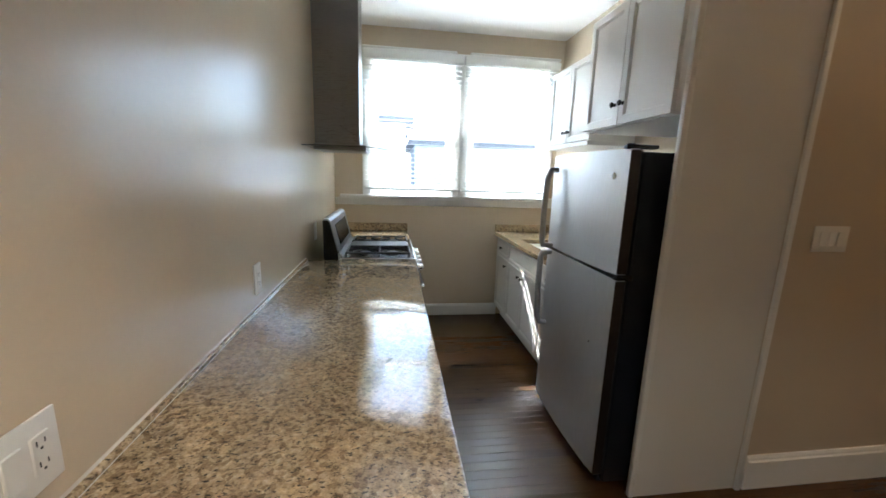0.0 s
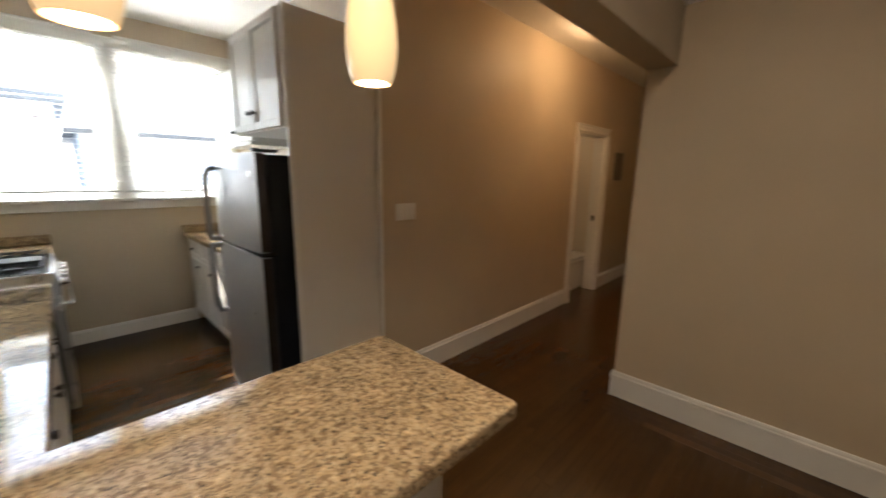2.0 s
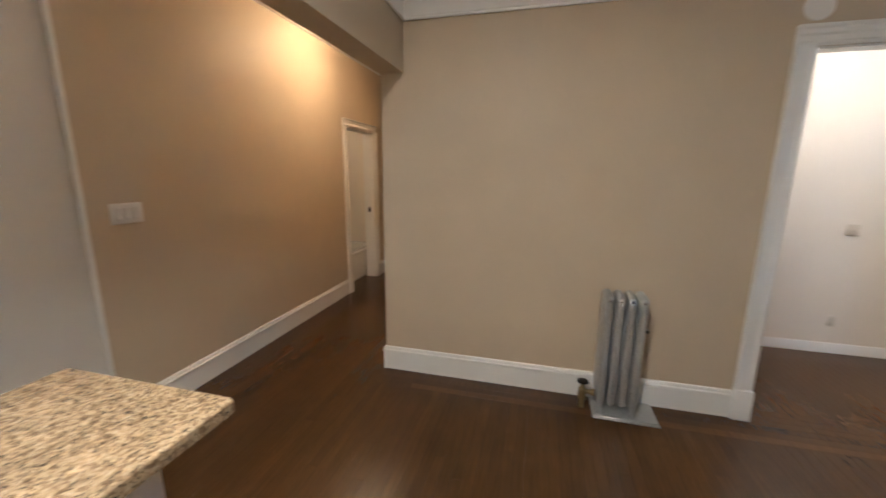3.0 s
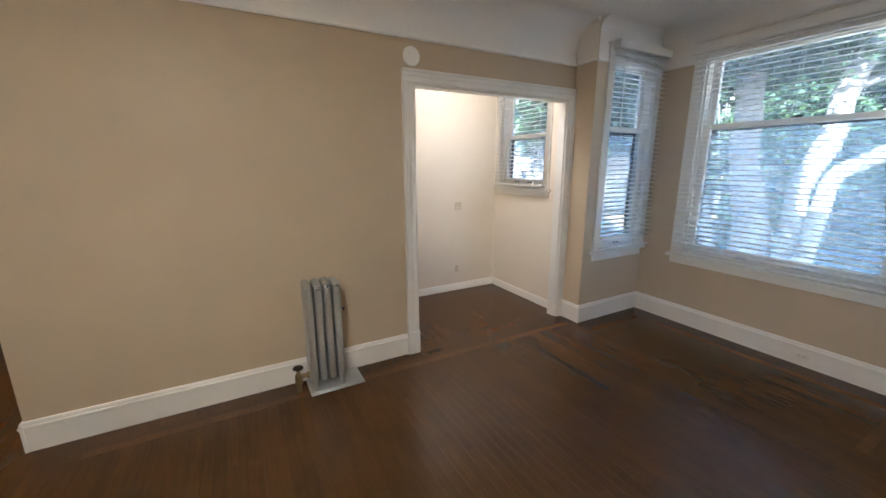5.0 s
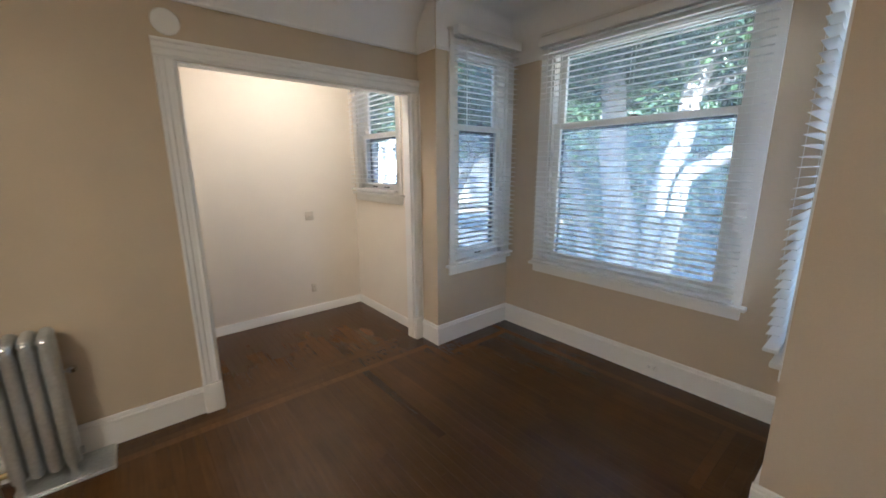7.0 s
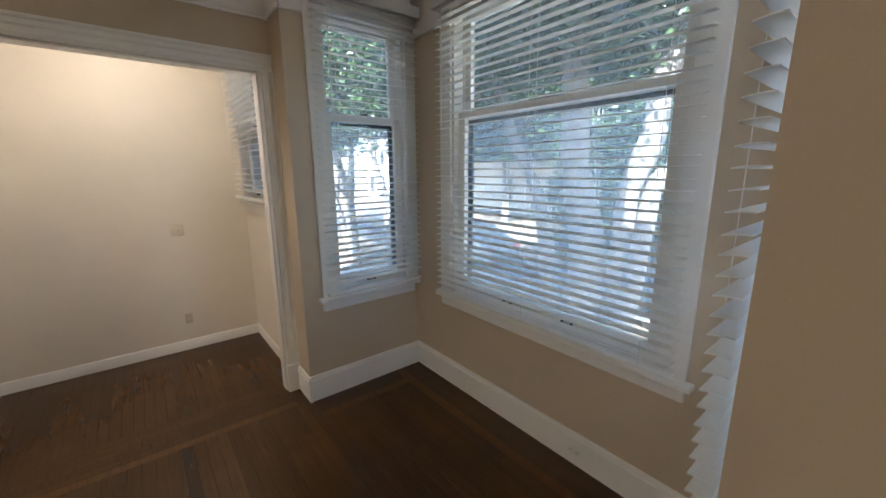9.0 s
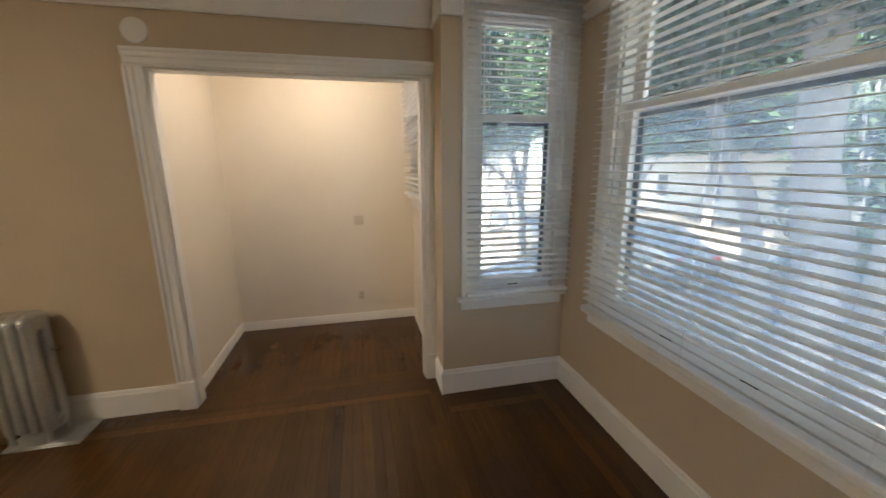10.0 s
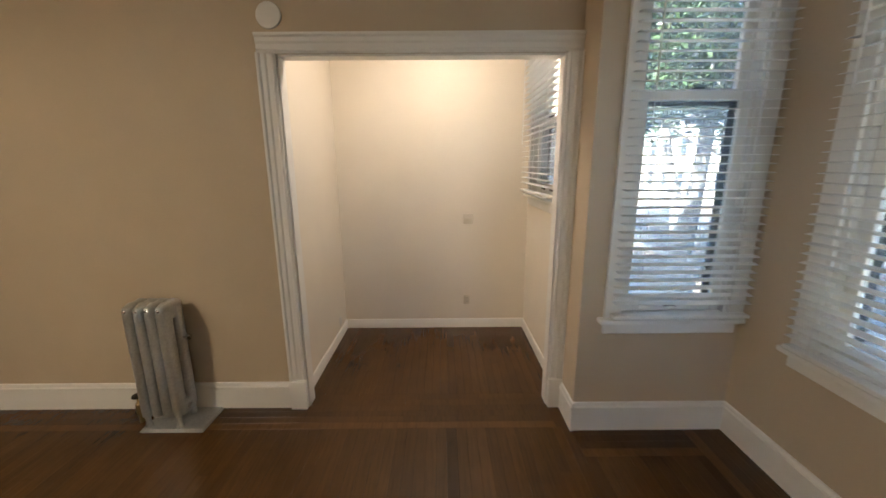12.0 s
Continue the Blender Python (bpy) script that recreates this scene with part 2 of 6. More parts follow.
def tube(bm, pts, radii, seg=12, cap=True):
    """A round bar through the points; radii one for each point."""
    rings = []
    pts = [Vector(p) for p in pts]
    side = None
    for k, p in enumerate(pts):
        d = (pts[min(k + 1, len(pts) - 1)] - pts[max(k - 1, 0)]).normalized()
        if side is None:
            side = d.orthogonal().normalized()
        side = (side - d * side.dot(d)).normalized()
        up = d.cross(side)
        rings.append([bm.verts.new(p + (side * math.cos(a) + up * math.sin(a)) * radii[k]) for a in (2 * math.pi * j / seg for j in range(seg))])
    for r0, r1 in zip(rings, rings[1:]):
        for j in range(seg):
            bm.faces.new((r0[j], r0[(j + 1) % seg], r1[(j + 1) % seg], r1[j]))
    if cap:
        bm.faces.new(list(reversed(rings[0])))
        bm.faces.new(rings[-1])


def lathe(bm, profile, seg=24, center=(0, 0, 0)):
    """A turned body round z from (radius, height) pairs."""
    c = Vector(center)
    rings = []
    for r, z in profile:
        if r < 1e-5:
            rings.append([bm.verts.new(c + Vector((0, 0, z)))])
        else:
            rings.append([bm.verts.new(c + Vector((r * math.cos(2 * math.pi * j / seg), r * math.sin(2 * math.pi * j / seg), z))) for j in range(seg)])
    for a, b in zip(rings, rings[1:]):
        for j in range(seg):
            k = (j + 1) % seg
            if len(a) == 1 and len(b) == 1:
                continue
            if len(a) == 1:
                bm.faces.new((a[0], b[k], b[j]))
            elif len(b) == 1:
                bm.faces.new((a[j], a[k], b[0]))
            else:
                bm.faces.new((a[j], a[k], b[k], b[j]))


def sweep(bm, profile, start, end, out, up=(0, 0, 1), close=True):
    """A moulding: the profile (out, up) pairs carried from start to end."""
    s, e, o, u = Vector(start), Vector(end), Vector(out), Vector(up)
    a = [bm.verts.new(s + o * p + u * q) for p, q in profile]
    b = [bm.verts.new(e + o * p + u * q) for p, q in profile]
    n = len(profile)
    for j in range(n if close else n - 1):
        k = (j + 1) % n
        bm.faces.new((a[j], a[k], b[k], b[j]))
    if close:
        bm.faces.new(list(reversed(a)))
        bm.faces.new(b)


def finish(bm, name, mat, smooth):
    bmesh.ops.recalc_face_normals(bm, faces=bm.faces)
    me = bpy.data.meshes.new(name)
    bm.to_mesh(me)
    bm.free()
    me.materials.append(mat)
    if smooth:
        for p in me.polygons:
            p.use_smooth = True
        me.set_sharp_from_angle(angle=radians(40))
    return me


def part(name, bm, mat, parent, label="", smooth=True):
    ob = new(name, finish(bm, name, mat, smooth))
    ob.parent = parent
    return tagged(ob, label)


def solo(name, bm, mat, label="", category="", kind="", group="", smooth=True, m=None):
    ob = new(name, finish(bm, name, mat, smooth))
    if m is not None:
        ob.matrix_basis = m
    return tagged(ob, label, category, group, kind)


def thing(name, label, category, m=None, group="", kind=""):
    ob = new(name)
    ob.empty_display_size = 0.1
    if m is not None:
        ob.matrix_basis = m
    return tagged(ob, label, category, group, kind)


def shared(name, me, parent, m):
    ob = new(name, me)
    ob.parent = parent
    ob.matrix_basis = m
    return ob


def wall(name, axis, at, depth, u0, u1, z0, z1, holes, mat, label):
    """A wall from at to at + depth across its axis, u0 to u1 along it, with openings (u0, u1, z0, z1)."""
    us = sorted({u0, u1, *(h[0] for h in holes), *(h[1] for h in holes)})
    zs = sorted({z0, z1, *(h[2] for h in holes), *(h[3] for h in holes)})
    bm = bmesh.new()
    cache = {}

    def vert(u, w, z):
        key = (round(u, 5), round(w, 5), round(z, 5))
        if key not in cache:
            cache[key] = bm.verts.new((w, u, z) if axis == "x" else (u, w, z))
        return cache[key]

    def full(i, j):
        if not (0 <= i < len(us) - 1 and 0 <= j < len(zs) - 1):
            return False
        cu, cz = (us[i] + us[i + 1]) / 2, (zs[j] + zs[j + 1]) / 2
        return not any(h[0] < cu < h[1] and h[2] < cz < h[3] for h in holes)

    a, b = at, at + depth
    for i in range(len(us) - 1):
        for j in range(len(zs) - 1):
            if not full(i, j):
                continue
            p, q, r, s = us[i], us[i + 1], zs[j], zs[j + 1]
            bm.faces.new([vert(p, a, r), vert(q, a, r), vert(q, a, s), vert(p, a, s)])
            bm.faces.new([vert(p, b, r), vert(q, b, r), vert(q, b, s), vert(p, b, s)])
            for di, dj, e in ((-1, 0, (p, r, p, s)), (1, 0, (q, r, q, s)), (0, -1, (p, r, q, r)), (0, 1, (p, s, q, s))):
                if not full(i + di, j + dj):
                    bm.faces.new([vert(e[0], a, e[1]), vert(e[2], a, e[3]), vert(e[2], b, e[3]), vert(e[0], b, e[1])])
    return solo(name, bm, mat, label, "wall", "structure", smooth=False)


# ---- the plan ----
X_LEFT, X_RAD, X_KIT, Y_KIT, Y_HALL = -0.44, 2.925, 1.79, 3.775, 1.345
Y_HALL_S, Y_FRONT, Y_BAY, X_BAY0, X_BAY1 = 0.166, -3.913, -4.815, 0.43, 2.683
X_ALC, Y_ALC0, Y_ALC1, X_END = 4.165, -3.93, -2.20, 6.55
CEILING, LINE, T, TR = 2.80, 2.45, 0.14, 0.09
KW = [(-0.10, 0.714, 1.27, 2.53), (0.848, 1.66, 1.27, 2.53)]
BIG = (0.86, 2.25, 0.70, 2.52)
SIDE = (-4.735, -4.12, 0.72, 2.52)
ALCW = (3.27, 4.03, 1.31, 2.42)

wall("wall_west", "x", X_LEFT - T, T, Y_FRONT - T, Y_KIT + T, 0, CEILING, [], GLOSS_BEIGE, "glossy beige painted plaster wall beside the counter")
wall("wall_kitchen_window", "y", Y_KIT, T, X_LEFT, X_KIT, 0, CEILING, KW, GLOSS_BEIGE, "beige painted kitchen wall around the double window")
wall("wall_kitchen_east", "x", X_KIT, T, Y_HALL + T, Y_KIT + T, 0, CEILING, [], GLOSS_BEIGE, "beige painted kitchen wall behind the cabinets")
wall("wall_hall_north", "y", Y_HALL, T, X_KIT, X_END + T, 0, CEILING, [(4.585, 5.33, 0, 2.02)], BEIGE, "beige painted hallway wall with a doorway")
wall("wall_hall_end", "x", X_END, T, Y_HALL_S, Y_HALL, 0, CEILING, [(0.24, 1.20, 0, 2.62)], BEIGE, "beige painted wall at the end of the hallway")
wall("wall_hall_south", "y", Y_HALL_S - T, T, X_RAD + TR, X_END + T, 0, CEILING, [], BEIGE, "beige painted hallway wall behind the living room")
wall("wall_radiator", "x", X_RAD, TR, Y_FRONT, Y_HALL_S, 0, CEILING, [(-3.83, -2.25, 0, 2.15)], BEIGE, "beige painted living room wall with a cased opening")
wall("wall_alcove_back", "x", X_ALC, T, Y_ALC0 - T, Y_ALC1, 0, CEILING, [], CREAM, "cream painted back wall of the alcove")
wall("wall_alcove_side", "y", Y_ALC1, T, X_RAD + TR, X_ALC + T, 0, CEILING, [], CREAM, "cream painted side wall of the alcove")
wall("wall_alcove_front", "y", Y_ALC0 - T, T, X_RAD + TR, X_ALC, 0, CEILING, [ALCW], CREAM, "cream painted alcove wall with a window")
wall("wall_pier_right", "y", Y_FRONT - T, T, X_BAY1, X_RAD + TR, 0, CEILING, [], BEIGE, "beige painted pier beside the bay window")
wall("wall_pier_left", "y", Y_FRONT - T, T, X_LEFT, X_BAY0, 0, CEILING, [], BEIGE, "beige painted wall beside the bay window")
wall("wall_bay_right", "x", X_BAY1, T, Y_BAY - T, Y_FRONT - T, 0, CEILING, [SIDE], BEIGE, "beige painted bay side wall with a narrow window")
wall("wall_bay_left", "x", X_BAY0 - T, T, Y_BAY - T, Y_FRONT - T, 0, CEILING, [SIDE], BEIGE, "beige painted bay side wall with a narrow window")
wall("wall_bay_front", "y", Y_BAY - T, T, X_BAY0, X_BAY1, 0, CEILING, [BIG], BEIGE, "beige painted bay wall under the wide window")
wall("wall_bath_west", "x", 4.30, 0.1, Y_HALL + T, 3.2, 0, CEILING, [], CREAM, "cream painted bathroom wall")
wall("wall_bath_east", "x", 6.0, 0.1, Y_HALL + T, 3.2, 0, CEILING, [], CREAM, "cream painted bathroom wall")
wall("wall_bath_north", "y", 2.32, 0.1, 4.30, 6.1, 0, CEILING, [], CREAM, "cream painted bathroom wall")

bm = bmesh.new()
box(bm, X_LEFT - T, Y_FRONT - 0.02, CEILING, X_END + T, Y_KIT + T, CEILING + 0.25)
box(bm, X_BAY0 - T, Y_BAY - T, CEILING, X_BAY1 + T, Y_FRONT - 0.02, CEILING + 0.25)
box(bm, X_RAD, Y_ALC0 - T, CEILING, X_ALC + T, Y_FRONT - 0.02, CEILING + 0.25)
solo("ceiling", bm, CEIL, "white painted plaster ceiling", "ceiling", "structure", smooth=False)
bm = bmesh.new()
box(bm, X_LEFT, 0.0, 2.14, X_RAD, Y_HALL_S, CEILING)
solo("ceiling_beam", bm, BEIGE, "beige painted dropped beam over the peninsula", "beam", "structure", smooth=False)
bm = bmesh.new()
box(bm, X_LEFT - T, Y_FRONT - T, -0.35, X_END + T, 3.92, -0.02)
box(bm, X_BAY0 - T, Y_BAY - T, -0.35, X_BAY1 + T, Y_FRONT - T, -0.02)
solo("subfloor", bm, GREY_METAL, "dark floor deck under the boards", "floor", "structure", smooth=False)


# ---- coves and mouldings ----
def cove(name, start, end, out, radius):
    prof = [(0.004, 0.0), (0.016, 0.0), (0.018, 0.012), (0.010, 0.022), (0.006, 0.03)]
    z0 = CEILING - LINE - radius
    for k in range(9):
        a = k / 8 * math.pi / 2
        prof.append((0.006 + radius * (1 - math.cos(a)), z0 + radius * math.sin(a) - 0.003))
    prof.append((0.004, CEILING - LINE - 0.003))
    bm = bmesh.new()
    sweep(bm, prof, (*start, LINE), (*end, LINE), (*out, 0))
    solo(name, bm, CEIL, "white plaster cove between wall and ceiling", "cove", "structure")


cove("trim_cove_radiator", (X_RAD, Y_FRONT), (X_RAD, 0.0), (-1, 0), 0.24)
cove("trim_cove_beam", (X_LEFT, 0.0), (X_RAD, 0.0), (0, -1), 0.20)
cove("trim_cove_west", (X_LEFT, Y_FRONT), (X_LEFT, 0.0), (1, 0), 0.24)
cove("trim_cove_pier_right", (X_BAY1, Y_FRONT), (X_RAD, Y_FRONT), (0, 1), 0.06)
cove("trim_cove_pier_left", (X_LEFT, Y_FRONT), (X_BAY0, Y_FRONT), (0, 1), 0.06)
cove("trim_cove_bay_right", (X_BAY1, Y_BAY), (X_BAY1, Y_FRONT), (-1, 0), 0.10)
cove("trim_cove_bay_left", (X_BAY0, Y_BAY), (X_BAY0, Y_FRONT), (1, 0), 0.10)
cove("trim_cove_bay_front", (X_BAY0, Y_BAY), (X_BAY1, Y_BAY), (0, 1), 0.16)

BASE = [(0, 0), (0.015, 0), (0.015, 0.138), (0.021, 0.143), (0.021, 0.156), (0.014, 0.162), (0.014, 0.174), (0.008, 0.182), (0, 0.183)]
LOW = [(0, 0), (0.012, 0), (0.012, 0.078), (0.006, 0.088), (0, 0.088)]


def baseboard(name, start, end, out, prof=BASE):
    bm = bmesh.new()
    sweep(bm, prof, (*start, 0.0), (*end, 0.0), (*out, 0))
    solo(name, bm, WHITE, "white painted wooden baseboard", "baseboard", "structure")


baseboard("baseboard_radiator", (X_RAD, -2.155), (X_RAD, Y_HALL_S), (-1, 0))
baseboard("baseboard_hall_north", (1.83, Y_HALL), (4.50, Y_HALL), (0, -1))
baseboard("baseboard_hall_far", (5.415, Y_HALL), (X_END, Y_HALL), (0, -1))
baseboard("baseboard_hall_south", (X_RAD - 0.02, Y_HALL_S), (X_END, Y_HALL_S), (0, 1))
baseboard("baseboard_kitchen", (0.25, Y_KIT), (1.24, Y_KIT), (0, -1), [(p, q * 0.68) for p, q in BASE])
baseboard("baseboard_pier_right", (X_BAY1 - 0.021, Y_FRONT), (2.905, Y_FRONT), (0, 1))
baseboard("baseboard_bay_right", (X_BAY1, Y_BAY), (X_BAY1, Y_FRONT), (-1, 0))
baseboard("baseboard_bay_front", (X_BAY0, Y_BAY), (X_BAY1, Y_BAY), (0, 1))
baseboard("baseboard_bay_left", (X_BAY0, Y_BAY), (X_BAY0, Y_FRONT), (1, 0))
baseboard("baseboard_pier_left", (X_LEFT, Y_FRONT), (X_BAY0 + 0.021, Y_FRONT), (0, 1))
baseboard("baseboard_west", (X_LEFT, Y_FRONT), (X_LEFT, -0.19), (1, 0))
baseboard("baseboard_alcove_back", (X_ALC, Y_ALC0), (X_ALC, Y_ALC1), (-1, 0), LOW)
baseboard("baseboard_alcove_side", (X_RAD + TR, Y_ALC1), (X_ALC, Y_ALC1), (0, -1), LOW)
baseboard("baseboard_alcove_front", (X_RAD + TR, Y_ALC0), (X_ALC, Y_ALC0), (0, 1), LOW)


# ---- floor boards ----
def boards(x0, x1, y0, y1, width, rng, along="x"):
    """Rows of boards as (x0, x1, y0, y1)."""
    out = []
    a0, a1, b0, b1 = (x0, x1, y0, y1) if along == "x" else (y0, y1, x0, x1)
    n = max(1, round((b1 - b0) / width))
    w = (b1 - b0) / n
    for k in range(n):
        a = a0
        first = True
        while a < a1 - 1e-4:
            ln = rng.uniform(0.25, 1.2) if first else rng.uniform(0.8, 2.1)
            first = False
            e = min(a1, a + ln)
            if a1 - e < 0.3:
                e = a1
            r = (a, e, b0 + k * w, b0 + (k + 1) * w)
            out.append(r if along == "x" else (r[2], r[3], r[0], r[1]))
            a = e
    return out


def board_bmesh(bm, r, gap=0.0002):
    x0, x1, y0, y1 = r
    c = 0.0006
    lo = [(x0 + gap, y0 + gap), (x1 - gap, y0 + gap), (x1 - gap, y1 - gap), (x0 + gap, y1 - gap)]
    hi = [(x0 + gap + c, y0 + gap + c), (x1 - gap - c, y0 + gap + c), (x1 - gap - c, y1 - gap - c), (x0 + gap + c, y1 - gap - c)]
    a = [bm.verts.new((*p, -0.02)) for p in lo]
    b = [bm.verts.new((*p, -0.0006)) for p in lo]
    t = [bm.verts.new((*p, 0.0)) for p in hi]
    for j in range(4):
        k = (j + 1) % 4
        bm.faces.new((a[j], a[k], b[k], b[j]))
        bm.faces.new((b[j], b[k], t[k], t[j]))
    bm.faces.new(t)
    bm.faces.new(list(reversed(a)))


def lay_floor():
    rng = random.Random(5)
    floor = thing("floor", "dark walnut-stained oak strip floor, worn and glossy", "floor", kind="structure")
    near = boards(X_LEFT, 2.70, -3.75, -0.10, 0.0585, rng)
    border = boards(2.70, 2.757, -3.83, -0.10, 0.0585, rng, "y")
    near += boards(2.757, X_RAD, -3.83, 0.166, 0.0585, rng, "y")
    far = boards(X_LEFT, 2.70, -0.10, 0.166, 0.0585, rng) + boards(2.70, 2.757, -0.10, 0.166, 0.0585, rng, "y")
    far += boards(X_LEFT, 2.70, -3.913, -3.75, 0.0585, rng) + boards(2.70, X_RAD, -3.913, -3.83, 0.0585, rng)
    far += boards(X_BAY0, 0.632, -4.573, -3.913, 0.0585, rng, "y") + boards(0.690, 2.461, -4.573, -3.913, 0.0585, rng)
    far += boards(2.519, X_BAY1, -4.573, -3.913, 0.0585, rng, "y") + boards(X_BAY0, X_BAY1, Y_BAY, -4.631, 0.0585, rng)
    border += boards(0.632, 0.690, -4.573, -3.913, 0.0585, rng, "y") + boards(2.461, 2.519, -4.573, -3.913, 0.0585, rng, "y")
    border += boards(X_BAY0, X_BAY1, -4.631, -4.573, 0.0585, rng)
    far += boards(X_LEFT, X_END, 0.166, Y_HALL, 0.0585, rng) + boards(X_LEFT, X_KIT, Y_HALL, Y_KIT, 0.0585, rng)
    far += boards(X_RAD, 3.05, -3.83, -2.25, 0.0585, rng, "y") + boards(3.05, X_ALC, Y_ALC0, Y_ALC1, 0.0585, rng)
    far += boards(4.4, 6.0, Y_HALL, 3.2, 0.0585, rng)
    near.sort(key=lambda r: (r[0] - 1.6) ** 2 + (r[2] + 2.2) ** 2)
    far += near[300:]
    for r in near[:300]:
        b = bmesh.new()
        board_bmesh(b, r)
        dark = r[2] < -3.18 < r[3] and 0.9 < (r[0] + r[1]) / 2 < 2.4
        part("plank", b, OAK_DARK if dark else OAK, floor, "nearly black stained plank" if dark else "", smooth=False)
    for r in border:
        b = bmesh.new()
        board_bmesh(b, r)
        part("border_strip", b, OAK_BORDER, floor, "lighter oak border strip", smooth=False)
    b = bmesh.new()
    for r in far:
        board_bmesh(b, r)
    ob = part("planks", b, OAK, floor, "dark stained oak strips", smooth=False)
    ob["kind"] = "stuff"


# ---- windows ----
def wpart(name, bm, mat, parent, label="", smooth=True):
    """A part built in world places under a thing."""
    ob = part(name, bm, mat, parent, label, smooth)
    if parent.parent is None:
        ob.matrix_parent_inverse = parent.matrix_basis.inverted()
    return ob


def sash(name, x0, x1, z0, z1, y, root, stile, low, glass):
    bm = bmesh.new()
    d = 0.035
    box(bm, x0, y, z0, x0 + stile, y + d, z1, 0.003, 1)
    box(bm, x1 - stile, y, z0, x1, y + d, z1, 0.003, 1)
    box(bm, x0 + stile, y + 0.001, z0, x1 - stile, y + d - 0.001, z0 + low[0], 0.003, 1)
    box(bm, x0 + stile, y + 0.001, z1 - low[1], x1 - stile, y + d - 0.001, z1, 0.003, 1)
    s = part(name, bm, WHITE, root, "white painted wooden sash", smooth=False)
    bm = bmesh.new()
    box(bm, x0 + stile - 0.004, y + 0.015, z0 + low[0] - 0.004, x1 - stile + 0.004, y + 0.019, z1 - low[1] + 0.004)
    p = part("pane", bm, glass, s, "clear window glass", smooth=False)
    p.visible_shadow = False
    return s


def window(name, m, w, z0, z1, cas, meet, label, sill=True, stile=0.05, lifts=(0.35, 0.65), horns=(0.05, 0.05), head=True, sides=(True, True), screen=True):
    """A sash window in an opening w wide; local x along the wall, y outwards."""
    root = thing(name, label, "window", m, kind="structure")
    bm = bmesh.new()
    box(bm, 0, 0.0, z0, 0.022, T, z1)
    box(bm, w - 0.022, 0.0, z0, w, T, z1)
    box(bm, 0.022, 0.0, z1 - 0.022, w - 0.022, T, z1)
    box(bm, 0.022, 0.0, z0, w - 0.022, T + 0.04, z0 + 0.022)
    box(bm, 0.022, 0.075, z0 + 0.022, 0.034, 0.083, z1 - 0.022)
    box(bm, w - 0.034, 0.075, z0 + 0.022, w - 0.022, 0.083, z1 - 0.022)
    part("window_frame", bm, WHITE, root, smooth=False)
    sash("lower_sash", 0.022, w - 0.022, z0 + 0.022, meet + 0.02, 0.036, root, stile, (0.075, 0.042), GLASS if screen else CLEAN_GLASS)
    sash("upper_sash", 0.022, w - 0.022, meet - 0.02, z1 - 0.022, 0.085, root, stile, (0.042, 0.05), GLASS if screen else CLEAN_GLASS)
    if screen:
        bm = bmesh.new()
        a, c, e, g = 0.03, w - 0.03, z0 + 0.03, meet - 0.005
        # dark top bar is widened to draw the shadow under the meeting rail
        for x0, x1, s, r in ((a, a + 0.043, e, g), (c - 0.043, c, e, g), (a + 0.043, c - 0.043, g - 0.036, g), (a + 0.043, c - 0.043, e, e + 0.03)):
            box(bm, x0, 0.118, s, x1, 0.13, r)
        bmesh.ops.remove_doubles(bm, verts=bm.verts, dist=0.0002)
        fr = part("screen_frame", bm, SCREEN_BAR, root, "dark insect screen frame, top bar widened as a shadow line", smooth=False)
        bm = bmesh.new()
        box(bm, a + 0.041, 0.1235, e + 0.028, c - 0.041, 0.1245, g - 0.034)
        sm = part("screen_mesh", bm, MESH, fr, "fine insect screen with skylight haze in its colour", smooth=False)
        sm.visible_shadow = False
    lock = bmesh.new()
    box(lock, w / 2 - 0.03, 0.018, meet + 0.02, w / 2 + 0.03, 0.05, meet + 0.036, 0.006)
    part("sash_lock", lock, BRONZE, root, "dark bronze sash lock")
    for f in lifts:
        lift = bmesh.new()
        box(lift, w * f - 0.035, 0.022, z0 + 0.05, w * f - 0.022, 0.036, z0 + 0.064, 0.003)
        box(lift, w * f + 0.022, 0.022, z0 + 0.05, w * f + 0.035, 0.036, z0 + 0.064, 0.003)
        box(lift, w * f - 0.03, 0.018, z0 + 0.054, w * f + 0.03, 0.024, z0 + 0.06, 0.002)
        part("sash_lift", lift, BRONZE, root, "dark bronze sash lift")
    if cas:
        bm = bmesh.new()
        if sides[0]:
            box(bm, -cas, -0.022, z0 - 0.0, 0.004, 0.0, z1 + (cas if head else 0), 0.003, 1)
        if sides[1]:
            box(bm, w - 0.004, -0.022, z0 - 0.0, w + cas, 0.0, z1 + (cas if head else 0), 0.003, 1)
        if head:
            box(bm, 0.004, -0.024, z1 - 0.004, w - 0.004, 0.0, z1 + cas + 0.001, 0.003, 1)
            box(bm, -(cas + 0.012) * sides[0], -0.034, z1 + cas, w + (cas + 0.012) * sides[1], 0.0, z1 + cas + 0.02, 0.004, 1)
        part("casing", bm, WHITE, root, smooth=False)
    if sill:
        bm = bmesh.new()
        box(bm, -cas - horns[0], -0.055, z0 - 0.028, w + cas + horns[1], 0.03, z0, 0.007, 2)
        part("window_sill", bm, WHITE, root)
        bm = bmesh.new()
        box(bm, -cas - horns[0] + 0.03, -0.02, z0 - 0.095, w + cas + horns[1] - 0.03, 0.0, z0 - 0.028, 0.004, 1)
        part("apron", bm, WHITE, root)
    return root


SLATS = {}


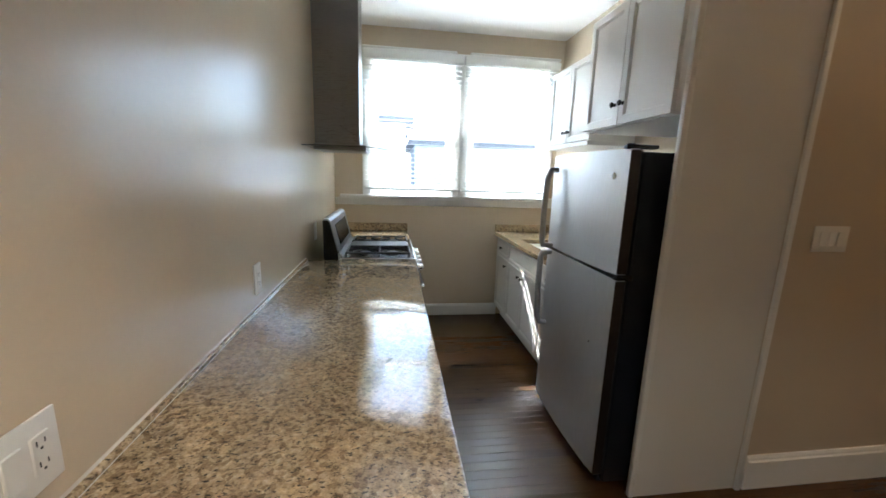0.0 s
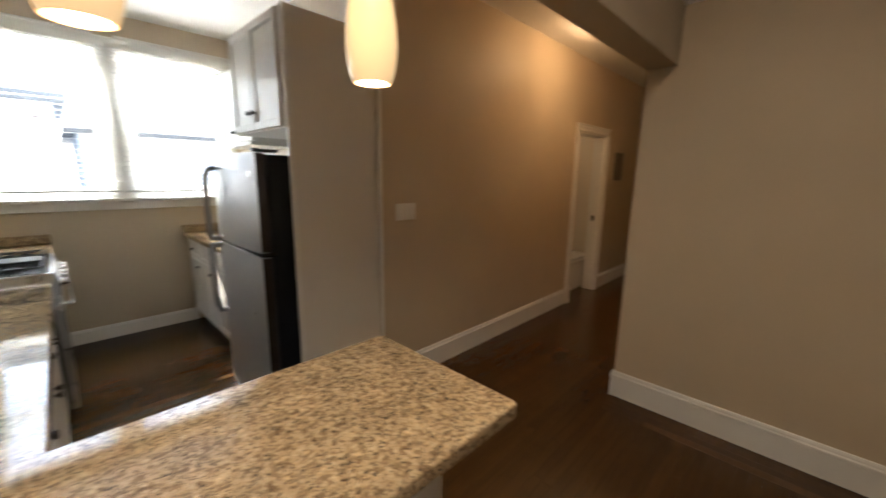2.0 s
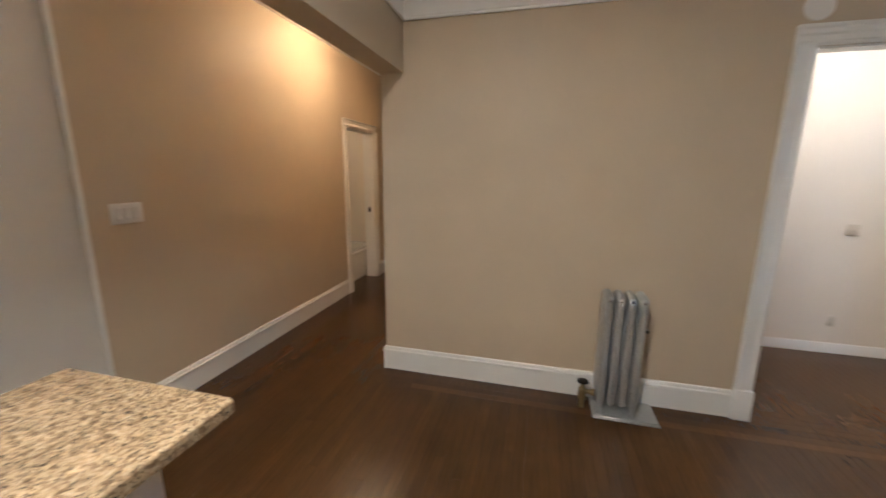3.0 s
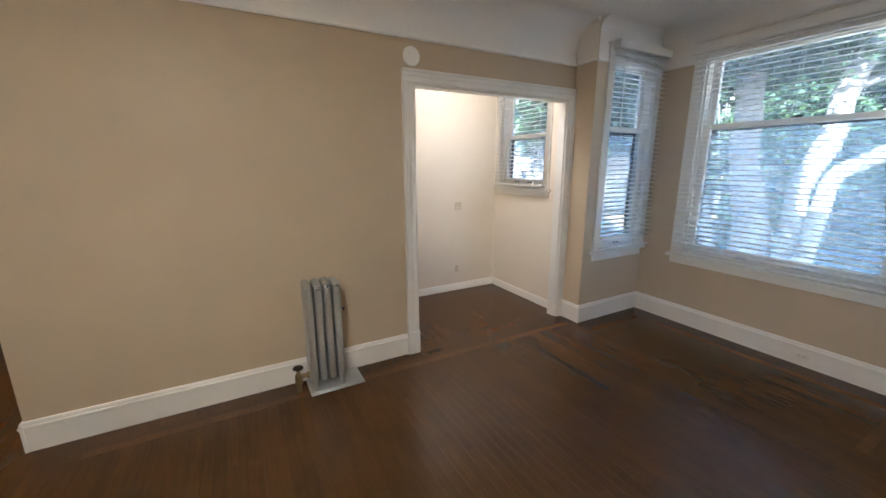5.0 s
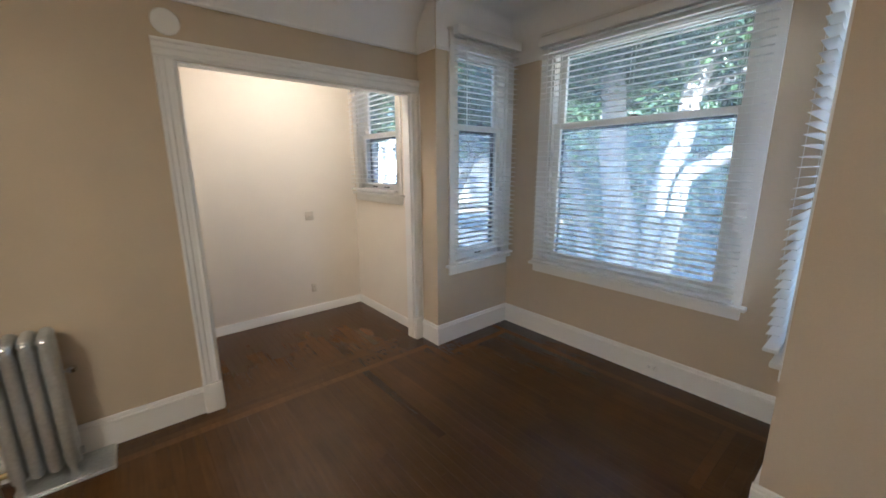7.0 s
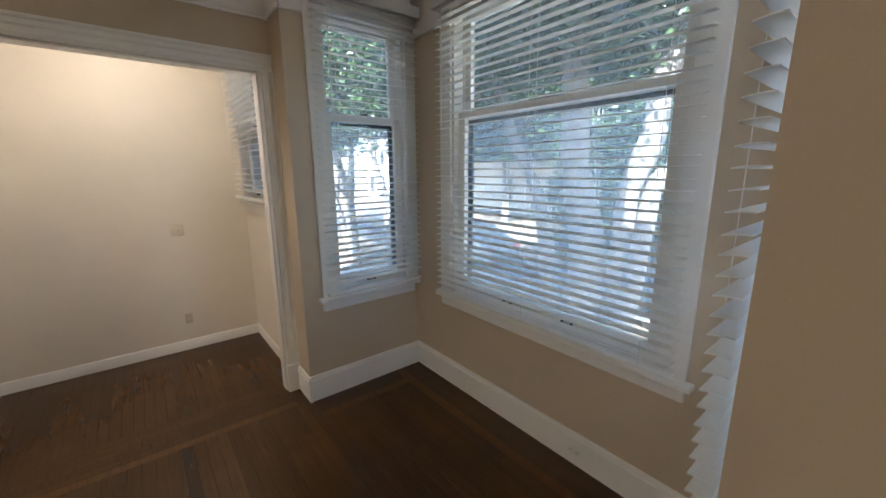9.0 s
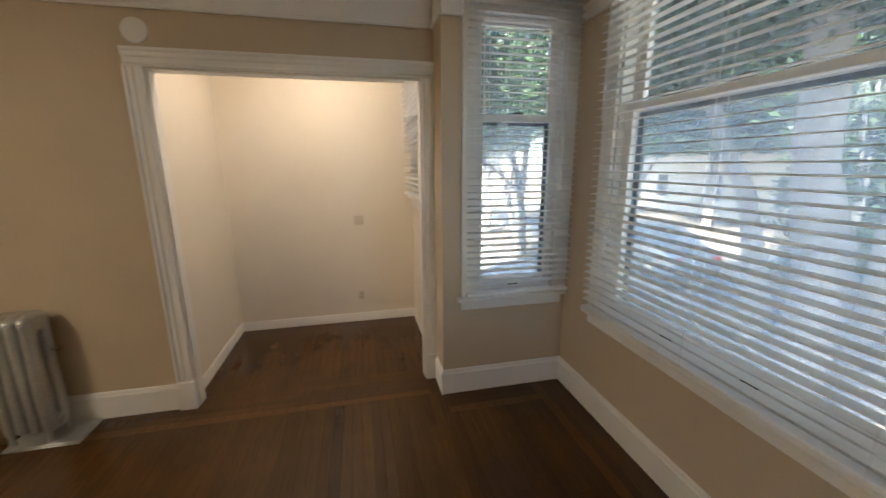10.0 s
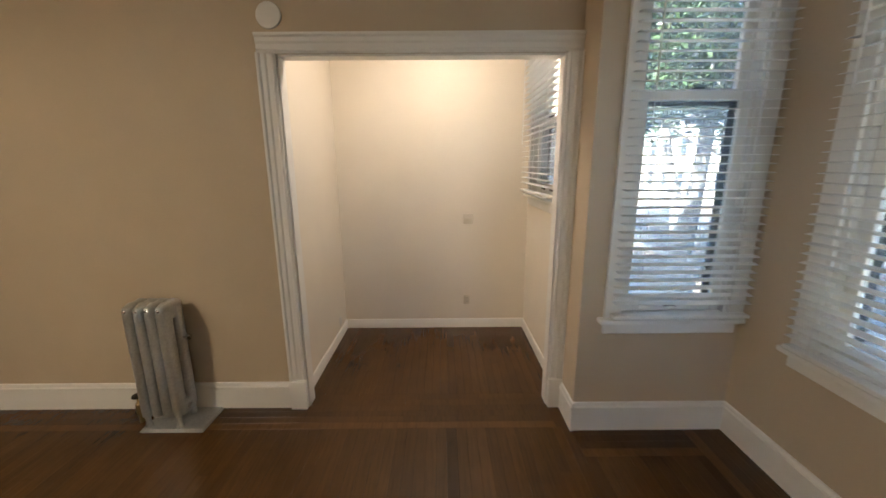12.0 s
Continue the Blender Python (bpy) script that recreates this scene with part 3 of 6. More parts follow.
def blind(m, w, z0, z1, y, label, tilt=6.0, pitch=0.043, valance=True):
    """A horizontal blind; local x along the wall, y outwards, hung at y."""
    root = thing("window_blind", label, "blind", m @ pose(0, y, 0), "window blinds")
    bm = bmesh.new()
    box(bm, 0.004, -0.026, z1 - 0.045, w - 0.004, 0.026, z1, 0.003, 1)
    part("headrail", bm, BLIND, root, smooth=False)
    if valance:
        bm = bmesh.new()
        box(bm, -0.006, -0.046, z1 - 0.066, w + 0.006, -0.034, z1 + 0.006, 0.004, 2)
        box(bm, -0.006, -0.034, z1 - 0.066, 0.003, 0.02, z1 + 0.006, 0.002, 1)
        box(bm, w - 0.003, -0.034, z1 - 0.066, w + 0.006, 0.02, z1 + 0.006, 0.002, 1)
        part("valance", bm, BLIND, root)
    key = round(w, 3)
    if key not in SLATS:
        bm = bmesh.new()
        n = 4
        rows = []
        for k in range(n + 1):
            v = -0.025 + 0.05 * k / n
            rows.append([(v, 0.0018 * (1 - (v / 0.025) ** 2))])
        top = [[bm.verts.new((x, r[0][0], r[0][1] + 0.0015)) for x in (0.008, w - 0.008)] for r in rows]
        bot = [[bm.verts.new((x, r[0][0], r[0][1] - 0.0015)) for x in (0.008, w - 0.008)] for r in rows]
        for k in range(n):
            bm.faces.new((top[k][0], top[k][1], top[k + 1][1], top[k + 1][0]))
            bm.faces.new((bot[k][0], bot[k + 1][0], bot[k + 1][1], bot[k][1]))
        bm.faces.new((top[0][0], bot[0][0], bot[0][1], top[0][1]))
        bm.faces.new((top[n][0], top[n][1], bot[n][1], bot[n][0]))
        bm.faces.new([r[0] for r in top] + [r[0] for r in reversed(bot)])
        bm.faces.new([r[1] for r in top] + [r[1] for r in reversed(bot)])
        SLATS[key] = finish(bm, "slat", BLIND, False)
    rng = random.Random(int(w * 1000))
    z = z1 - 0.075
    low = z0 + 0.03
    while z > low + 0.02:
        shared("slat", SLATS[key], root, pose(0, 0, z, tilt + rng.uniform(-1.2, 1.2), rng.uniform(-0.12, 0.12), 0))
        z -= pitch
    bm = bmesh.new()
    box(bm, 0.006, -0.027, z0, w - 0.006, 0.027, z0 + 0.02, 0.005, 2)
    part("bottom_rail", bm, BLIND, root)
    places = (0.13, w - 0.13) if w < 1.0 else (0.13, w / 2, w - 0.13)
    for x in places:
        bm = bmesh.new()
        tube(bm, [(x, -0.029, z0 + 0.01), (x, -0.029, z1 - 0.03)], [0.0012] * 2, 6)
        tube(bm, [(x, 0.029, z0 + 0.01), (x, 0.029, z1 - 0.03)], [0.0012] * 2, 6)
        part("ladder_cord", bm, CORD, root)
    bm = bmesh.new()
    tube(bm, [(0.09, -0.04, z1 - 0.06), (0.092, -0.042, z1 - 0.75)], [0.004] * 2, 8)
    part("tilt_wand", bm, BLIND, root)
    return root


M_K1 = pose(KW[0][0], Y_KIT, 0)
M_K2 = pose(KW[1][0], Y_KIT, 0)
window("window_kitchen_1", M_K1, KW[0][1] - KW[0][0], 1.27, 2.53, 0.075, 1.89, "white double-hung kitchen window in bright daylight", sill=False, sides=(True, False), screen=False)
window("window_kitchen_2", M_K2, KW[1][1] - KW[1][0], 1.27, 2.53, 0.075, 1.89, "white double-hung kitchen window in bright daylight", sill=False, sides=(False, True), screen=False)
bm = bmesh.new()
box(bm, 0.714 - 0.004, Y_KIT - 0.023, 1.27, 0.848 + 0.004, Y_KIT, 2.606, 0.004, 1)
box(bm, 0.76, Y_KIT - 0.03, 1.27, 0.80, Y_KIT - 0.02, 2.60, 0.003, 1)
solo("trim_mullion", bm, WHITE, "white painted mullion between two windows", "trim", "structure", smooth=False)
bm = bmesh.new()
box(bm, X_LEFT + 0.05, Y_KIT - 0.055, 1.238, X_KIT - 0.002, Y_KIT + 0.03, 1.27, 0.006, 2)
box(bm, X_LEFT + 0.002, Y_KIT - 0.022, 1.168, X_KIT - 0.002, Y_KIT, 1.238, 0.004, 1)
solo("trim_kitchen_sill", bm, WHITE, "white painted window sill across the kitchen wall", "sill", "structure")
blind(M_K1 @ pose(-0.055, 0, 0), KW[0][1] - KW[0][0] + 0.11, 1.325, 2.565, -0.062, "white horizontal blind lowered with open slats", 4.0)
blind(M_K2 @ pose(-0.055, 0, 0), KW[1][1] - KW[1][0] + 0.11, 1.318, 2.565, -0.062, "white horizontal blind lowered with open slats", 4.0)

M_BIG = pose(BIG[1], Y_BAY, 0, 0, 0, 180)
window("window_bay_wide", M_BIG, BIG[1] - BIG[0], BIG[2], BIG[3], 0.10, 1.895, "wide white double-hung bay window facing trees", stile=0.06, horns=(0.03, 0.03))
blind(M_BIG @ pose(-0.07, 0, 0), BIG[1] - BIG[0] + 0.14, BIG[2] + 0.02, BIG[3] + 0.06, -0.066, "wide white horizontal blind lowered with open slats", 5.0)
M_SR = pose(X_BAY1, SIDE[1], 0, 0, 0, -90)
window("window_bay_right", M_SR, SIDE[1] - SIDE[0], SIDE[2], SIDE[3], 0.08, 1.895, "narrow white double-hung bay window", horns=(0.03, -0.004), lifts=(0.5,))
blind(M_SR @ pose(-0.065, 0, 0), SIDE[1] - SIDE[0] + 0.13, SIDE[2] + 0.02, SIDE[3] + 0.10, -0.066, "narrow white horizontal blind lowered with open slats", 5.0)
M_SL = pose(X_BAY0, SIDE[0], 0, 0, 0, 90)
window("window_bay_left", M_SL, SIDE[1] - SIDE[0], SIDE[2], SIDE[3], 0.08, 1.895, "narrow white double-hung bay window", horns=(-0.004, 0.03), lifts=(0.5,))
blind(M_SL @ pose(-0.065, 0, 0), SIDE[1] - SIDE[0] + 0.13, SIDE[2] + 0.02, SIDE[3] + 0.10, -0.066, "narrow white horizontal blind lowered with open slats", 5.0)
M_AL = pose(ALCW[1], Y_ALC0, 0, 0, 0, 180)
window("window_alcove", M_AL, ALCW[1] - ALCW[0], ALCW[2], ALCW[3], 0.07, 1.88, "small white double-hung alcove window", horns=(0.03, 0.03))
blind(M_AL @ pose(-0.05, 0, 0), ALCW[1] - ALCW[0] + 0.10, ALCW[2] + 0.02, ALCW[3] + 0.05, -0.066, "small white horizontal blind lowered with open slats", 5.0)


# ---- doorways ----
CASING = [(0, 0), (0.0, 0.016), (0.012, 0.022), (0.022, 0.016), (0.045, 0.016), (0.055, 0.024), (0.075, 0.024), (0.084, 0.034), (0.098, 0.034), (0.098, 0)]


def casing_leg(bm, prof, start, end, across, out):
    """A casing board; the profile runs (across, out) along start to end."""
    sweep(bm, prof, start, end, across, out)


door = thing("door_alcove_opening", "wide white cased opening into the alcove", "doorway", pose(X_RAD, -3.04, 0), kind="structure")
for side, yy in ((1, -2.25), (-1, -3.83)):
    bm = bmesh.new()
    casing_leg(bm, CASING, (X_RAD, yy, 0.20), (X_RAD, yy, 2.151), (0, side, 0), (-1, 0, 0))
    wpart("casing", bm, WHITE, door, smooth=False)
    bm = bmesh.new()
    y0, y1 = sorted((yy - side * 0.004, yy + side * 0.102))
    box(bm, X_RAD - 0.038, y0, 0, X_RAD, y1, 0.20, 0.004, 2)
    wpart("plinth_block", bm, WHITE, door)
    bm = bmesh.new()
    y0, y1 = sorted((yy, yy - side * 0.012))
    box(bm, X_RAD, y0, 0, X_RAD + TR, y1, 2.15, 0.002, 1)
    wpart("jamb", bm, WHITE, door)
bm = bmesh.new()
casing_leg(bm, CASING, (X_RAD, -3.928, 2.152), (X_RAD, -2.152, 2.152), (0, 0, 1), (-1, 0, 0))
wpart("head_casing", bm, WHITE, door, smooth=False)
bm = bmesh.new()
box(bm, X_RAD, -3.818, 2.138, X_RAD + TR, -2.262, 2.15, 0.002, 1)
wpart("head_jamb", bm, WHITE, door)

hall = thing("door_bathroom", "open doorway to a bathroom in a white casing", "doorway", pose(5.0, Y_HALL, 0), kind="structure")
NARROW = [(p * 0.85, q * 0.85) for p, q in CASING]
for side, xx in ((-1, 4.585), (1, 5.33)):
    bm = bmesh.new()
    casing_leg(bm, NARROW, (xx, Y_HALL, 0.20), (xx, Y_HALL, 2.021), (side, 0, 0), (0, -1, 0))
    wpart("casing", bm, WHITE, hall, smooth=False)
    bm = bmesh.new()
    a, b = sorted((xx - side * 0.003, xx + side * 0.088))
    box(bm, a, Y_HALL - 0.034, 0, b, Y_HALL, 0.20, 0.004, 2)
    wpart("plinth_block", bm, WHITE, hall)
    bm = bmesh.new()
    a, b = sorted((xx, xx - side * 0.018))
    box(bm, a, Y_HALL, 0, b, Y_HALL + T, 2.02)
    wpart("jamb", bm, WHITE, hall)
bm = bmesh.new()
casing_leg(bm, NARROW, (4.50, Y_HALL, 2.022), (5.415, Y_HALL, 2.022), (0, 0, 1), (0, -1, 0))
wpart("head_casing", bm, WHITE, hall, smooth=False)


bm = bmesh.new()
box(bm, 5.306, Y_HALL + 0.05, 0.94, 5.312, Y_HALL + 0.085, 1.01, 0.002, 1)
wpart("strike_plate", bm, BRONZE, hall, "dark bronze strike plate")
bm = bmesh.new()
box(bm, 4.603, Y_HALL, 2.002, 5.312, Y_HALL + T, 2.02, 0.002, 1)
wpart("head_jamb", bm, WHITE, hall)

end = thing("door_hall_end", "tall white painted closet door with an upper panel", "door", pose(X_END, 0.67, 0), kind="structure")
bm = bmesh.new()
box(bm, X_END - 0.02, 0.17, 0, X_END, 0.245, 2.69, 0.004, 1)
box(bm, X_END - 0.02, 1.195, 0, X_END, 1.29, 2.69, 0.004, 1)
box(bm, X_END - 0.022, 0.245, 2.615, X_END, 1.195, 2.69, 0.004, 1)
wpart("casing", bm, WHITE, end, smooth=False)
bm = bmesh.new()
box(bm, X_END + 0.005, 0.245, 0.01, X_END + 0.04, 1.195, 2.18, 0.003, 1)
wpart("door_leaf", bm, WHITE, end, smooth=False)
bm = bmesh.new()
box(bm, X_END + 0.005, 0.245, 2.19, X_END + 0.04, 1.195, 2.61, 0.003, 1)
wpart("upper_panel", bm, WHITE, end, smooth=False)
# unseen panel added to stop outside light at the door gaps
bm = bmesh.new()
box(bm, X_END + 0.045, 0.242, 0.0, X_END + 0.13, 1.198, 2.618)
wpart("light_stop_panel", bm, WHITE, end, smooth=False)
for z in (0.25, 1.1, 1.95):
    bm = bmesh.new()
    box(bm, X_END - 0.004, 1.155, z - 0.05, X_END + 0.006, 1.20, z + 0.05, 0.003, 1)
    tube(bm, [(X_END - 0.004, 1.198, z - 0.052), (X_END - 0.004, 1.198, z + 0.052)], [0.007, 0.007], 10)
    wpart("hinge", bm, BRASS, end)

# bathroom beyond the door
# low white ledge behind the doorway, given the shape of a tub
tub = thing("bathtub", "white boxed ledge built as a porcelain tub with a square apron", "bathtub", pose(5.1, 1.9, 0))
bm = bmesh.new()
box(bm, 4.42, 1.52, 0, 5.98, 1.57, 0.37, 0.01, 2)
box(bm, 4.42, 1.57, 0, 4.50, 2.30, 0.37, 0.01, 2)
box(bm, 5.90, 1.57, 0, 5.98, 2.30, 0.37, 0.01, 2)
box(bm, 4.50, 1.57, 0, 5.90, 2.30, 0.08, 0.01, 2)
wpart("basin", bm, PORCELAIN, tub)
bm = bmesh.new()
box(bm, 4.41, 1.50, 0.37, 5.99, 1.60, 0.405, 0.015, 3)
wpart("rim", bm, PORCELAIN, tub)
# lamp added out of sight to light the room behind the doorway
bulb = thing("ceiling_lamp", "small round unseen lamp added to light the bathroom, lit warm", "lamp", pose(5.1, 1.9, CEILING))
bm = bmesh.new()
lathe(bm, [(0, 0), (0.12, 0), (0.12, -0.02), (0.0, -0.021)], 24)
part("base", bm, WHITE, bulb)
bm = bmesh.new()
lathe(bm, [(0.11, -0.021), (0.10, -0.06), (0.06, -0.085), (0, -0.09)], 24)
part("globe", bm, glowing("bath fill glow", (1.0, 0.72, 0.42), 1.5), bulb)

bm = bmesh.new()
box(bm, 5.70, Y_HALL - 0.02, 1.47, 5.95, Y_HALL, 1.84, 0.004, 1)
box(bm, 5.72, Y_HALL - 0.026, 1.49, 5.93, Y_HALL - 0.018, 1.82, 0.003, 1)
solo("electric_panel", bm, GREY_METAL, "grey metal electrical panel cover on the hallway wall", "panel")


# ---- plates on the walls ----
def plate(name, m, w, h, kind, label, category, mat=None):
    """A wall plate; local x along, z up, y towards the wall, front at y = -0.006."""
    PL = mat or PLATE
    root = thing(name, label, category, m)
    bm = bmesh.new()
    box(bm, -w / 2, -0.006, -h / 2, w / 2, 0.0, h / 2, 0.003, 2)
    part("cover_plate", bm, PL, root)
    n = len(kind)
    for k, c in enumerate(kind):
        x = (k - (n - 1) / 2) * 0.046
        bm = bmesh.new()
        if c == "s":
            box(bm, x - 0.0165, -0.010, -0.033, x + 0.0165, -0.005, 0.033, 0.002, 1)
            part("rocker", bm, PL, root)
        elif c == "o":
            box(bm, x - 0.0165, -0.009, -0.033, x + 0.0165, -0.005, 0.033, 0.002, 1)
            o = part("receptacle", bm, PL, root)
            bm = bmesh.new()
            for z in (-0.018, 0.018):
                box(bm, x - 0.008, -0.0096, z - 0.003, x - 0.006, -0.0088, z + 0.006)
                box(bm, x + 0.006, -0.0096, z - 0.003, x + 0.008, -0.0088, z + 0.005)
                box(bm, x - 0.002, -0.0096, z - 0.011, x + 0.002, -0.0088, z - 0.007)
            part("slots", bm, SLOT, o, "dark socket slots", smooth=False)
        else:
            box(bm, x - 0.010, -0.012, -0.01, x + 0.010, -0.005, 0.01, 0.003, 1)
            part("jack", bm, PL, root)
    return root


plate("light_switch", pose(2.021, Y_HALL, 1.256), 0.178, 0.115, "sss", "white triple rocker light switch plate", "switch")
plate("outlet", pose(X_LEFT, 0.515, 1.035, 0, 0, 90), 0.118, 0.125, "so", "white double plate with a switch and an outlet", "outlet")
plate("outlet", pose(X_LEFT, 1.53, 1.04, 0, 0, 90), 0.075, 0.125, "o", "white outlet plate above the counter", "outlet")
plate("outlet", pose(X_LEFT, 2.74, 1.055, 0, 0, 90), 0.075, 0.125, "o", "white outlet plate above the counter", "outlet")
plate("thermostat", pose(X_ALC, -3.385, 1.07, 0, 0, -90), 0.088, 0.09, "j", "small square cream wall control", "switch", OLD_PLATE)
plate("outlet", pose(X_ALC, -3.375, 0.285, 0, 0, -90), 0.055, 0.092, "o", "cream outlet plate near the floor", "outlet", OLD_PLATE)
plate("outlet", pose(3.95, Y_ALC1, 0.16, 0, 0, 0), 0.05, 0.08, "o", "small white outlet above the baseboard", "outlet")
plate("outlet", pose(1.22, Y_BAY + 0.015, 0.085, 0, 90, 180), 0.05, 0.085, "o", "white outlet set flat into the baseboard", "outlet")

bm = bmesh.new()
lathe(bm, [(0, 0), (0.066, 0), (0.068, 0.004), (0.064, 0.010), (0.02, 0.013), (0, 0.013)], 32)
solo("flue_cover", bm, WHITE, "round white painted cover plate above the opening", "cover", m=pose(X_RAD, -2.232, 2.338, 0, -90, 0))


# ---- counters ----
def slab(bm, outline, z0, z1, bevel):
    vs = [bm.verts.new((x, y, z0)) for x, y in outline]
    f = bm.faces.new(vs)
    r = bmesh.ops.extrude_face_region(bm, geom=[f])
    up = [v for v in r["geom"] if isinstance(v, bmesh.types.BMVert)]
    for v in up:
        v.co.z = z1
    top = [e for e in bm.edges if e.verts[0] in up and e.verts[1] in up]
    bmesh.ops.bevel(bm, geom=top, offset=bevel, segments=3, affect="EDGES", profile=0.5)


bm = bmesh.new()
slab(bm, [(X_LEFT, -0.183), (1.112, -0.183), (1.125, -0.178), (1.13, -0.165), (1.13, 0.410), (1.125, 0.422), (1.112, 0.427), (0.252, 0.427), (0.268, 2.418), (X_LEFT, 2.418)], 0.878, 0.915, 0.006)
solo("countertop", bm, GRANITE, "polished tan and brown speckled granite countertop with a peninsula", "countertop")
bm = bmesh.new()
slab(bm, [(X_LEFT, 3.185), (0.268, 3.185), (0.268, Y_KIT), (X_LEFT, Y_KIT)], 0.878, 0.915, 0.006)
c2 = solo("countertop", bm, GRANITE, "short polished granite countertop beyond the stove", "countertop")
bm = bmesh.new()
box(bm, X_LEFT, Y_KIT - 0.02, 0.915, 0.268, Y_KIT, 0.988, 0.003, 1)
solo("backsplash", bm, GRANITE, "low granite backsplash strip under the window", "backsplash")
bm = bmesh.new()
for x0, x1, y0, y1 in ((1.185, 1.30, 2.215, Y_KIT), (1.68, X_KIT, 2.215, Y_KIT), (1.30, 1.68, 2.215, 2.66), (1.30, 1.68, 3.27, Y_KIT)):
    box(bm, x0, y0, 0.878, x1, y1, 0.915)
bmesh.ops.remove_doubles(bm, verts=bm.verts, dist=0.0005)
solo("countertop", bm, GRANITE, "polished granite countertop with a sink cut into it", "countertop", smooth=False)
bm = bmesh.new()
box(bm, 1.185, Y_KIT - 0.02, 0.915, X_KIT, Y_KIT, 0.988, 0.003, 1)
solo("backsplash", bm, GRANITE, "low granite backsplash strip behind the sink counter", "backsplash")
sink = thing("sink", "stainless steel undermount kitchen sink with a faucet", "sink", pose(1.49, 2.96, 0.70))
bm = bmesh.new()
box(bm, 1.29, 2.65, 0.70, 1.69, 3.28, 0.705)
for x0, x1, y0, y1 in ((1.29, 1.30, 2.65, 3.28), (1.68, 1.69, 2.65, 3.28), (1.30, 1.68, 2.65, 2.66), (1.30, 1.68, 3.27, 3.28)):
    box(bm, x0, y0, 0.705, x1, y1, 0.877)
wpart("basin", bm, CHROME, sink, smooth=False)
bm = bmesh.new()
tube(bm, [(1.735, 2.96, 0.915), (1.735, 2.96, 1.12), (1.72, 2.96, 1.19), (1.66, 2.96, 1.22), (1.60, 2.96, 1.19), (1.585, 2.96, 1.12)], [0.016, 0.014, 0.013, 0.013, 0.013, 0.013], 12)
wpart("faucet", bm, CHROME, sink)
bm = bmesh.new()
box(bm, X_LEFT, -0.18, 0.9154, X_LEFT + 0.016, 2.415, 0.926, 0.002, 1)
solo("granite_kerb", bm, GRANITE, "thin granite strip along the wall behind the counter", "backsplash", smooth=False)
bm = bmesh.new()
sweep(bm, [(0, 0), (0.004, 0), (0, 0.005)], (X_LEFT, -0.18, 0.9262), (X_LEFT, 2.415, 0.9262), (1, 0, 0))
sweep(bm, [(0, 0), (0.0015, 0), (0, 0.0015)], (X_LEFT + 0.0162, -0.18, 0.9153), (X_LEFT + 0.0162, 2.415, 0.9153), (1, 0, 0))
solo("trim_caulk", bm, plain("beige caulk", (0.66, 0.60, 0.50), 0.6), "pale caulk bead between counter and wall", "caulk", "structure")


# ---- cabinets ----
def shaker(bm, x0, x1, z0, z1, y, rail=0.055, t=0.019):
    """A framed front with a sunk panel in the plane y, facing -y, in one piece."""
    vs = box(bm, x0, y - t, z0, x1, y, z1)
    front = min({f for v in vs for f in v.link_faces}, key=lambda f: f.calc_center_median().y)
    bmesh.ops.inset_individual(bm, faces=[front], thickness=rail, depth=0.0)
    bmesh.ops.inset_individual(bm, faces=[front], thickness=0.004, depth=-0.004)
    bmesh.ops.inset_individual(bm, faces=[front], thickness=0.006, depth=0.0)
    bmesh.ops.inset_individual(bm, faces=[front], thickness=0.003, depth=-0.006)
    rim = [e for e in bm.edges if e.is_valid and all(abs(v.co.y - (y - t)) < 1e-6 for v in e.verts) and any(abs(v.co.x - x0) < 1e-6 or abs(v.co.x - x1) < 1e-6 or abs(v.co.z - z0) < 1e-6 or abs(v.co.z - z1) < 1e-6 for v in e.verts) and len({f for v in e.verts for f in v.link_faces}) < 8]
    outer = [e for e in rim if (abs(e.verts[0].co.x - e.verts[1].co.x) < 1e-6 and min(abs(e.verts[0].co.x - x0), abs(e.verts[0].co.x - x1)) < 1e-6) or (abs(e.verts[0].co.z - e.verts[1].co.z) < 1e-6 and min(abs(e.verts[0].co.z - z0), abs(e.verts[0].co.z - z1)) < 1e-6)]
    bmesh.ops.bevel(bm, geom=outer, offset=0.003, segments=2, affect="EDGES", profile=0.5)


def knob(parent, x, y, z):
    bm = bmesh.new()
    lathe(bm, [(0, 0.027), (0.010, 0.026), (0.0145, 0.020), (0.011, 0.013), (0.006, 0.010), (0.006, 0.003), (0.010, 0.001), (0.010, 0)], 16)
    bmesh.ops.transform(bm, matrix=pose(x, y, z, 90, 0, 0), verts=bm.verts)
    part("knob", bm, BRONZE, parent, "dark bronze knob")


def cabinet(m, w, d, z0, z1, fronts, label, toe=0.0, group="", crown=0.0):
    """A cabinet box, front at y = 0 facing -y. fronts: (kind, x0, x1, z0, z1, knob_x, knob_z)."""
    root = thing("cabinet", label, "cabinet", m, group)
    bm = bmesh.new()
    box(bm, 0, 0.0, z0 + toe, w, d, z1, 0.0015, 1)
    if toe:
        box(bm, 0, 0.06, z0, w, d, z0 + toe)
    if crown:
        box(bm, -0.0, -0.03, z0 - crown, w, d, z0 + 0.001, 0.004, 1)
    part("body", bm, CABINET, root, smooth=False)
    for kind, a, b, c, e, kx, kz in fronts:
        bm = bmesh.new()
        if kind == "drawer":
            shaker(bm, a, b, c, e, -0.001, 0.035)
        else:
            shaker(bm, a, b, c, e, -0.001)
        f = part(kind, bm, CABINET, root, smooth=False)
        if kx is not None:
            knob(f, kx, -0.02, kz)
    return root


